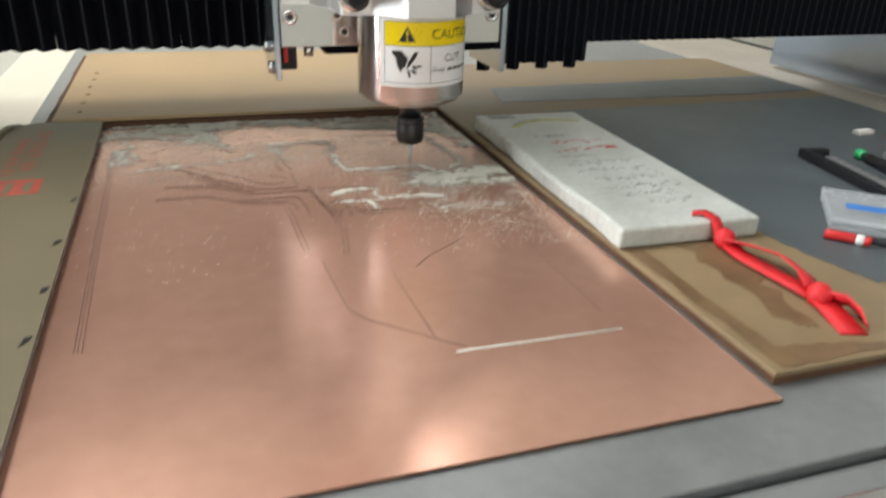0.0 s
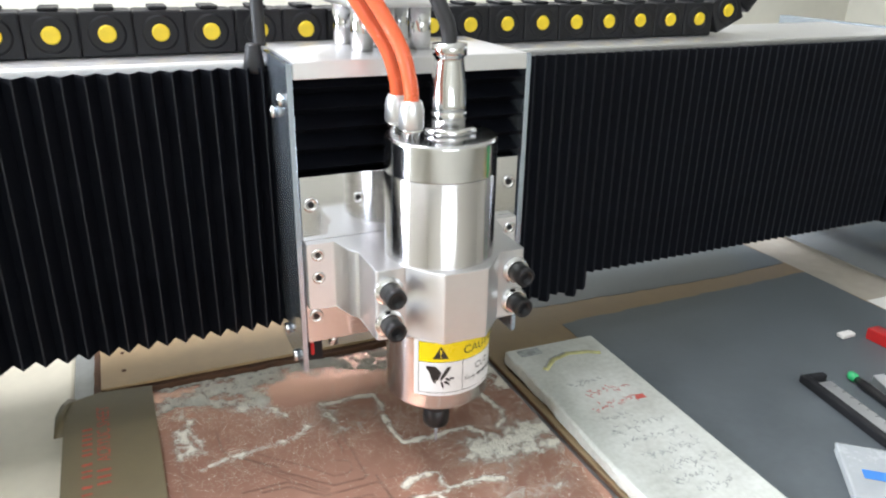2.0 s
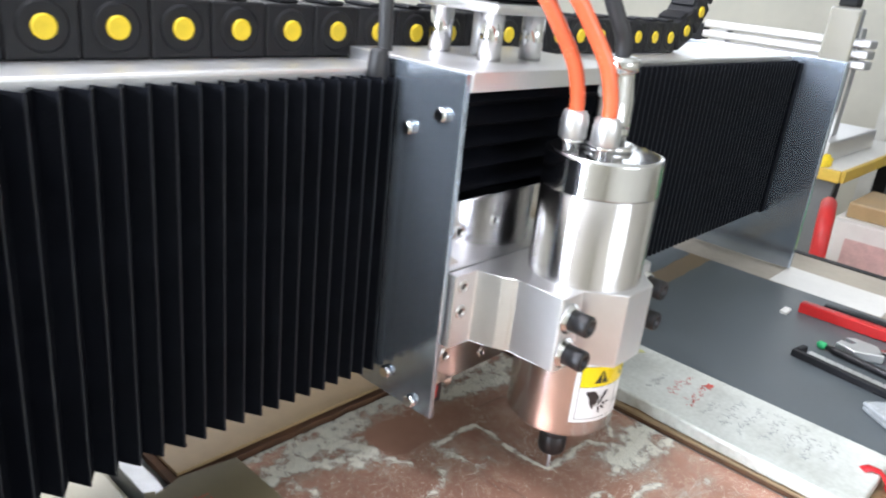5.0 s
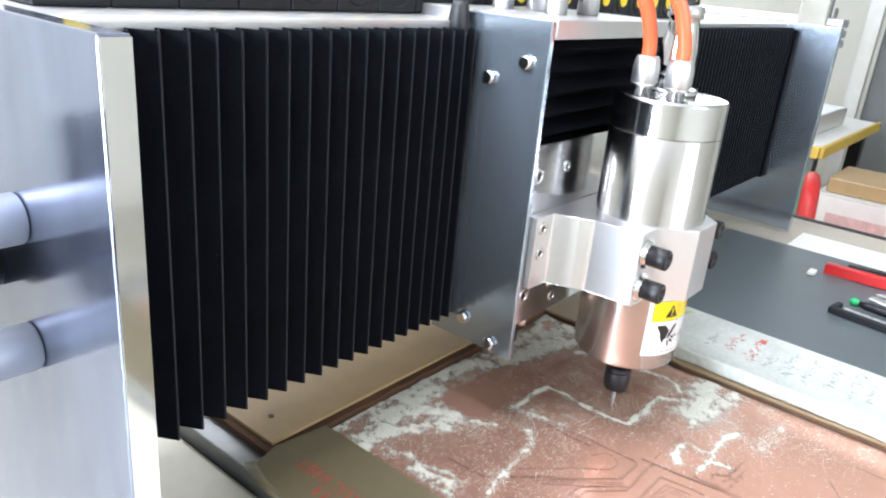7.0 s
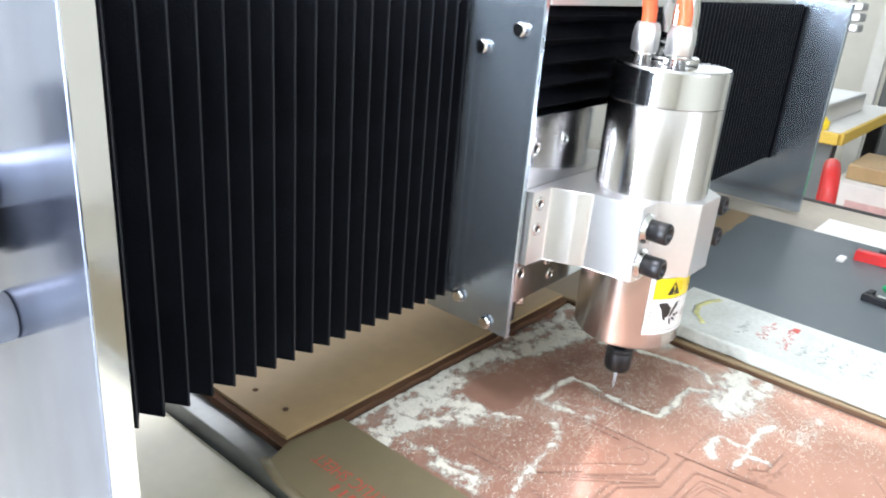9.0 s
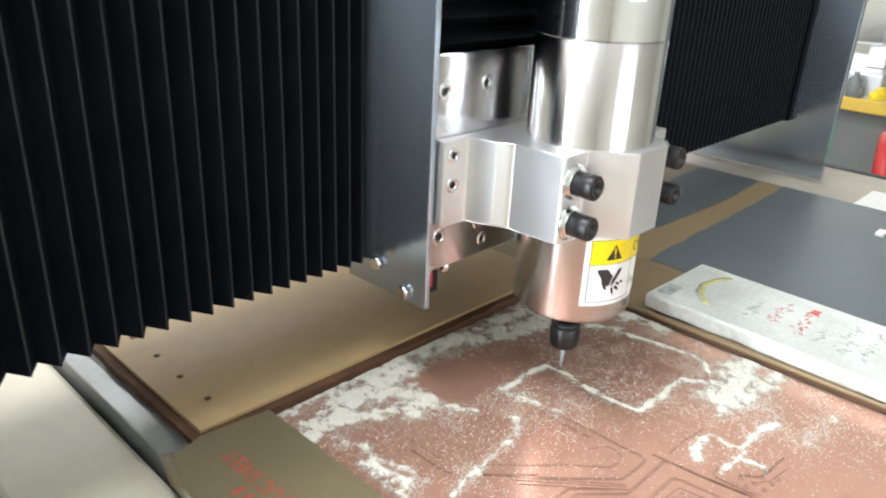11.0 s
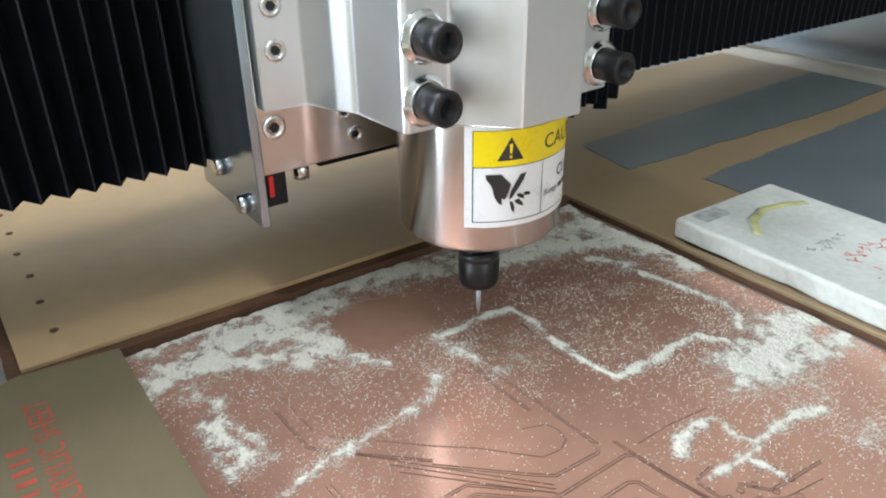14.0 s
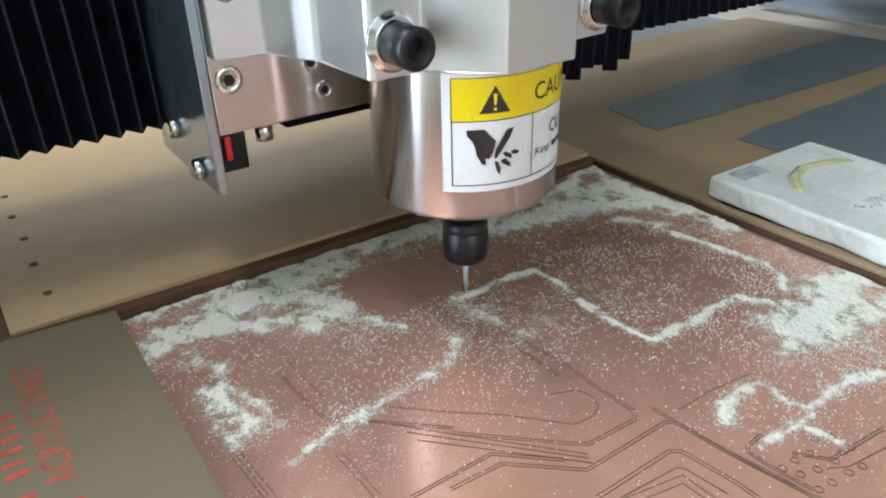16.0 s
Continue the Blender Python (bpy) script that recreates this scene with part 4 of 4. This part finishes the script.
# the drawn sign: a dark palm, the blade across it and four cut tips
part("sign_palm", shape([(9.3, 97.0), (16.2, 97.0), (20.8, 92.0), (20.4, 90.0), (18.9, 85.7), (17.8, 84.8), (16.6, 85.4), (16.9, 82.2), (15.2, 83.0), (13.2, 86.6), (12.6, 89.8), (11.7, 92.2), (9.6, 94.7)], 0.0006), LABEL_BLACK, label)
part("sign_blade", shape([(25.2, 96.2), (28.2, 96.6), (26.7, 93.0), (21.1, 84.9), (20.0, 84.8), (20.7, 88.5)], 0.0007), LABEL_BLACK, label)
for tip in ([(23.6, 86.5), (25.1, 87.1), (27.4, 85.7), (27.6, 83.8), (24.7, 85.1)], [(27.1, 86.9), (29.1, 87.3), (31.0, 86.2), (30.2, 85.3), (27.7, 85.6)],
            [(22.8, 83.9), (24.8, 84.4), (26.9, 82.0), (27.2, 80.3), (25.2, 81.4), (23.2, 82.6)], [(20.2, 83.6), (21.7, 83.5), (22.8, 80.7), (22.7, 77.5), (21.3, 79.3)]):
    part("sign_tip", shape(tip, 0.0006), LABEL_BLACK, label)
for words, size, x, z in (("CAUTION", 0.0098, 0.0375, 0.1052), ("CUT", 0.0078, 0.0486, 0.0890), ("Keep", 0.0048, 0.0392, 0.0822)):
    bm = text_bm(words, size)
    bmesh.ops.translate(bm, vec=(x, z, 0), verts=bm.verts)
    part("lettering", wrap(bm, 0.0007), LABEL_BLACK, label)
for k in range(4):
    x = 0.0515 + k * 0.0058
    part("small_print", patch(x, x + 0.0046, 0.0824, 0.0846, 0.0006, 6), LABEL_BLACK, label)

hose_a = solid("coolant_hose", tube([(-0.030, 0.012, 0.288), (-0.0305, 0.0125, 0.300), (-0.036, 0.016, 0.320), (-0.047, 0.023, 0.340), (-0.060, 0.033, 0.362), (-0.085, 0.06, 0.40), (-0.12, 0.10, 0.45)], 0.0050), HOSE, "orange coolant hose rising from the spindle", "hose", "coolant hoses")
hose_b = solid("coolant_hose", tube([(-0.029, -0.012, 0.288), (-0.0295, -0.0115, 0.300), (-0.033, -0.007, 0.320), (-0.041, 0.002, 0.340), (-0.053, 0.013, 0.362), (-0.076, 0.04, 0.40), (-0.11, 0.08, 0.45)], 0.0050), HOSE, "orange coolant hose rising from the spindle", "hose", "coolant hoses")
power = solid("spindle_cable", tube([(PX, PY, 0.3235), (PX - 0.001, PY + 0.001, 0.335), (PX - 0.006, PY + 0.006, 0.350), (PX - 0.02, PY + 0.03, 0.40), (-0.05, 0.08, 0.46)], 0.0055), RUBBER, "black spindle power cable", "cable")
feed = thing("switch_cable", "black cable with a moulded plug behind the side plate", "cable")
part("cord", tube([(-0.101, 0.121, 0.312), (-0.101, 0.122, 0.335), (-0.100, 0.126, 0.37), (-0.097, 0.14, 0.44)], 0.0050), RUBBER, feed)
part("moulded_plug", lathe([(0.0075, 0.292), (0.0085, 0.294), (0.0062, 0.311), (0.0050, 0.314)], pose(-0.1065, 0.120, 0.0), 16), RUBBER, feed)

# ---------------------------------------------------------------- beyond the machine
table = thing("work_table", "grey work table with a yellow edge", "table")
part("tabletop", box(2.15, 3.1, 0.28, 1.2, -0.13, -0.10, 0.006), WHITE_CARD, table)
part("edge_band", box(2.135, 2.149, 0.275, 1.2, -0.135, -0.095, 0.004), YELLOW_WOOD, table, "yellow table edge")
part("edge_band", box(2.15, 3.1, 0.264, 0.279, -0.135, -0.095, 0.004), YELLOW_WOOD, table, "yellow table edge")
part("panel", box(2.20, 2.22, 0.30, 1.15, -0.79, -0.14, 0.004), GREY_PAINT, table)
for y in (0.30, 1.12):
    part("leg", box(3.02, 3.07, y, y + 0.05, -0.80, -0.14, 0.004), BLACK_STEEL, table)
    part("leg", box(2.23, 2.28, y, y + 0.05, -0.80, -0.14, 0.004), BLACK_STEEL, table)
small = thing("small_router", "small aluminium router standing on the work table", "machine")
part("base", box(2.25, 2.85, 0.36, 0.95, -0.0995, -0.03, 0.006), ALU, small)
part("column", box(2.40, 2.46, 0.40, 0.46, -0.029, 0.34, 0.006), ALU, small)
part("column", box(2.40, 2.46, 0.86, 0.92, -0.029, 0.30, 0.006), ALU, small)
for z in (0.22, 0.255, 0.29):
    part("rail", box(2.385, 2.475, 0.36, 0.95, z - 0.014, z + 0.014, 0.006), ALU, small)
part("head", box(2.33, 2.383, 0.40, 0.50, 0.05, 0.40, 0.008), STEEL, small)
part("motor", box(2.33, 2.39, 0.42, 0.48, 0.402, 0.47, 0.006), BLACK_PLASTIC, small)
part("side_motor", box(2.40, 2.46, 0.952, 1.02, 0.22, 0.29, 0.006), BLACK_PLASTIC, small)
for k in range(9):
    y, z = 0.34 + 0.06 * (k % 4), -0.0995
    h = rnd.uniform(0.03, 0.10)
    solid("tool_bottle", lathe([(0.018, 0), (0.020, 0.004), (0.020, h * 0.7), (0.009, h * 0.85), (0.009, h)], pose(2.18 + 0.012 * (k // 4), y + rnd.uniform(0, 0.02), z), 16), (YELLOW, GREY_PAINT, WHITE_CARD, BLACK_PLASTIC)[k % 4], ("yellow plastic", "dark grey", "white plastic", "black plastic")[k % 4] + " bottle standing on the table edge", "bottle", "bottles on the table")
chair = thing("plastic_chair", "red plastic chair standing by the table", "chair", at=pose(1.85, 0.015, -0.80, 0, 0, -76))
part("seat", box(-0.20, 0.20, -0.19, 0.19, 0.40, 0.43, 0.02), RED_PLASTIC, chair)
bm = tube([(-0.185, -0.12, 0.43), (-0.19, -0.13, 0.56), (-0.195, -0.07, 0.65), (-0.195, 0.07, 0.65), (-0.19, 0.13, 0.56), (-0.185, 0.12, 0.43)], 0.022)
part("backrest", bm, RED_PLASTIC, chair)
part("back_panel", box(-0.19, -0.172, -0.09, 0.09, 0.52, 0.64, 0.01), RED_PLASTIC, chair)
for x in (-0.17, 0.17):
    for y in (-0.16, 0.16):
        part("leg", box(x - 0.02, x + 0.02, y - 0.02, y + 0.02, 0, 0.40, 0.008), RED_PLASTIC, chair)
bench = thing("low_bench", "low wooden bench carrying boxes", "bench")
part("bench_top", box(2.08, 2.60, -0.75, 0.255, -0.470, -0.4405, 0.005), YELLOW_WOOD, bench)
for x in (2.10, 2.54):
    for y in (-0.73, 0.20):
        part("leg", box(x, x + 0.04, y, y + 0.04, -0.80, -0.471, 0.003), YELLOW_WOOD, bench)
carton = thing("carton", "white cardboard carton with pale pink print", "carton")
part("carton_body", box(2.10, 2.45, -0.02, 0.245, -0.440, -0.235, 0.006), WHITE_CARD, carton)
part("print_panel", box(2.0985, 2.0997, 0.02, 0.20, -0.40, -0.29), PINK_PRINT, carton, "pale pink printed panel")
part("lid_flap", prism([(2.10, -0.02), (2.26, -0.02), (2.27, 0.245), (2.10, 0.245)], -0.2345, -0.231), WHITE_CARD, carton)
solid("carton", box(2.13, 2.40, 0.01, 0.225, -0.2305, -0.180, 0.006), PAPER_BOARD, "flat brown cardboard box on the carton", "carton")
crate = thing("green_crate", "green plastic crate on the bench", "crate")
for a in ((2.10, 2.112, -0.42, -0.030), (2.36, 2.372, -0.42, -0.030), (2.112, 2.36, -0.42, -0.408), (2.112, 2.36, -0.042, -0.030)):
    part("crate_side", box(*a, -0.440, -0.215, 0.002), GREEN_PLASTIC, crate)
for y in (-0.40, -0.30, -0.20, -0.10):
    part("crate_rib", box(2.094, 2.0995, y, y + 0.012, -0.44, -0.215), GREEN_PLASTIC, crate)
part("crate_base", box(2.1125, 2.3595, -0.4075, -0.0425, -0.440, -0.43), GREEN_PLASTIC, crate)
# stand-in for a dark door opening: a grey block gives its darkness
cabinet = thing("doorway_block", "dark grey block standing in for a dark door opening", "cabinet")
part("carcass", box(3.5, 4.1, -0.9, 0.42, -0.80, 1.2, 0.008), GREY_PAINT, cabinet)
part("door", box(3.482, 3.499, -0.89, -0.245, -0.78, 1.19, 0.004), GREY_PAINT, cabinet)
part("door", box(3.482, 3.499, -0.24, 0.41, -0.78, 1.19, 0.004), GREY_PAINT, cabinet)
structure("window_frame_trim", box(3.42, 3.48, 0.43, 0.49, -0.80, 2.0), WHITE_CARD, "white painted door post by the dark door opening", "post")


# ---------------------------------------------------------------- what moves
def motions():
    def rows(fx, fy):
        return [(t, pose(fx * x, fy * y, 0, 0, TILT, 0)) for t, x, y in TOOL]
    for ob in (gantry, left_bellows, right_bellows, chain):
        walk(ob, rows(0, 1))
    for ob in (carriage, motor, clamp, spindle, hose_a, hose_b, power, feed):
        walk(ob, rows(1, 1))
    for ob, x, u in left_folds + right_folds:
        walk(ob, [(t, pose(x + u * dx, 0.107, 0)) for t, dx, dy in TOOL])


motions()
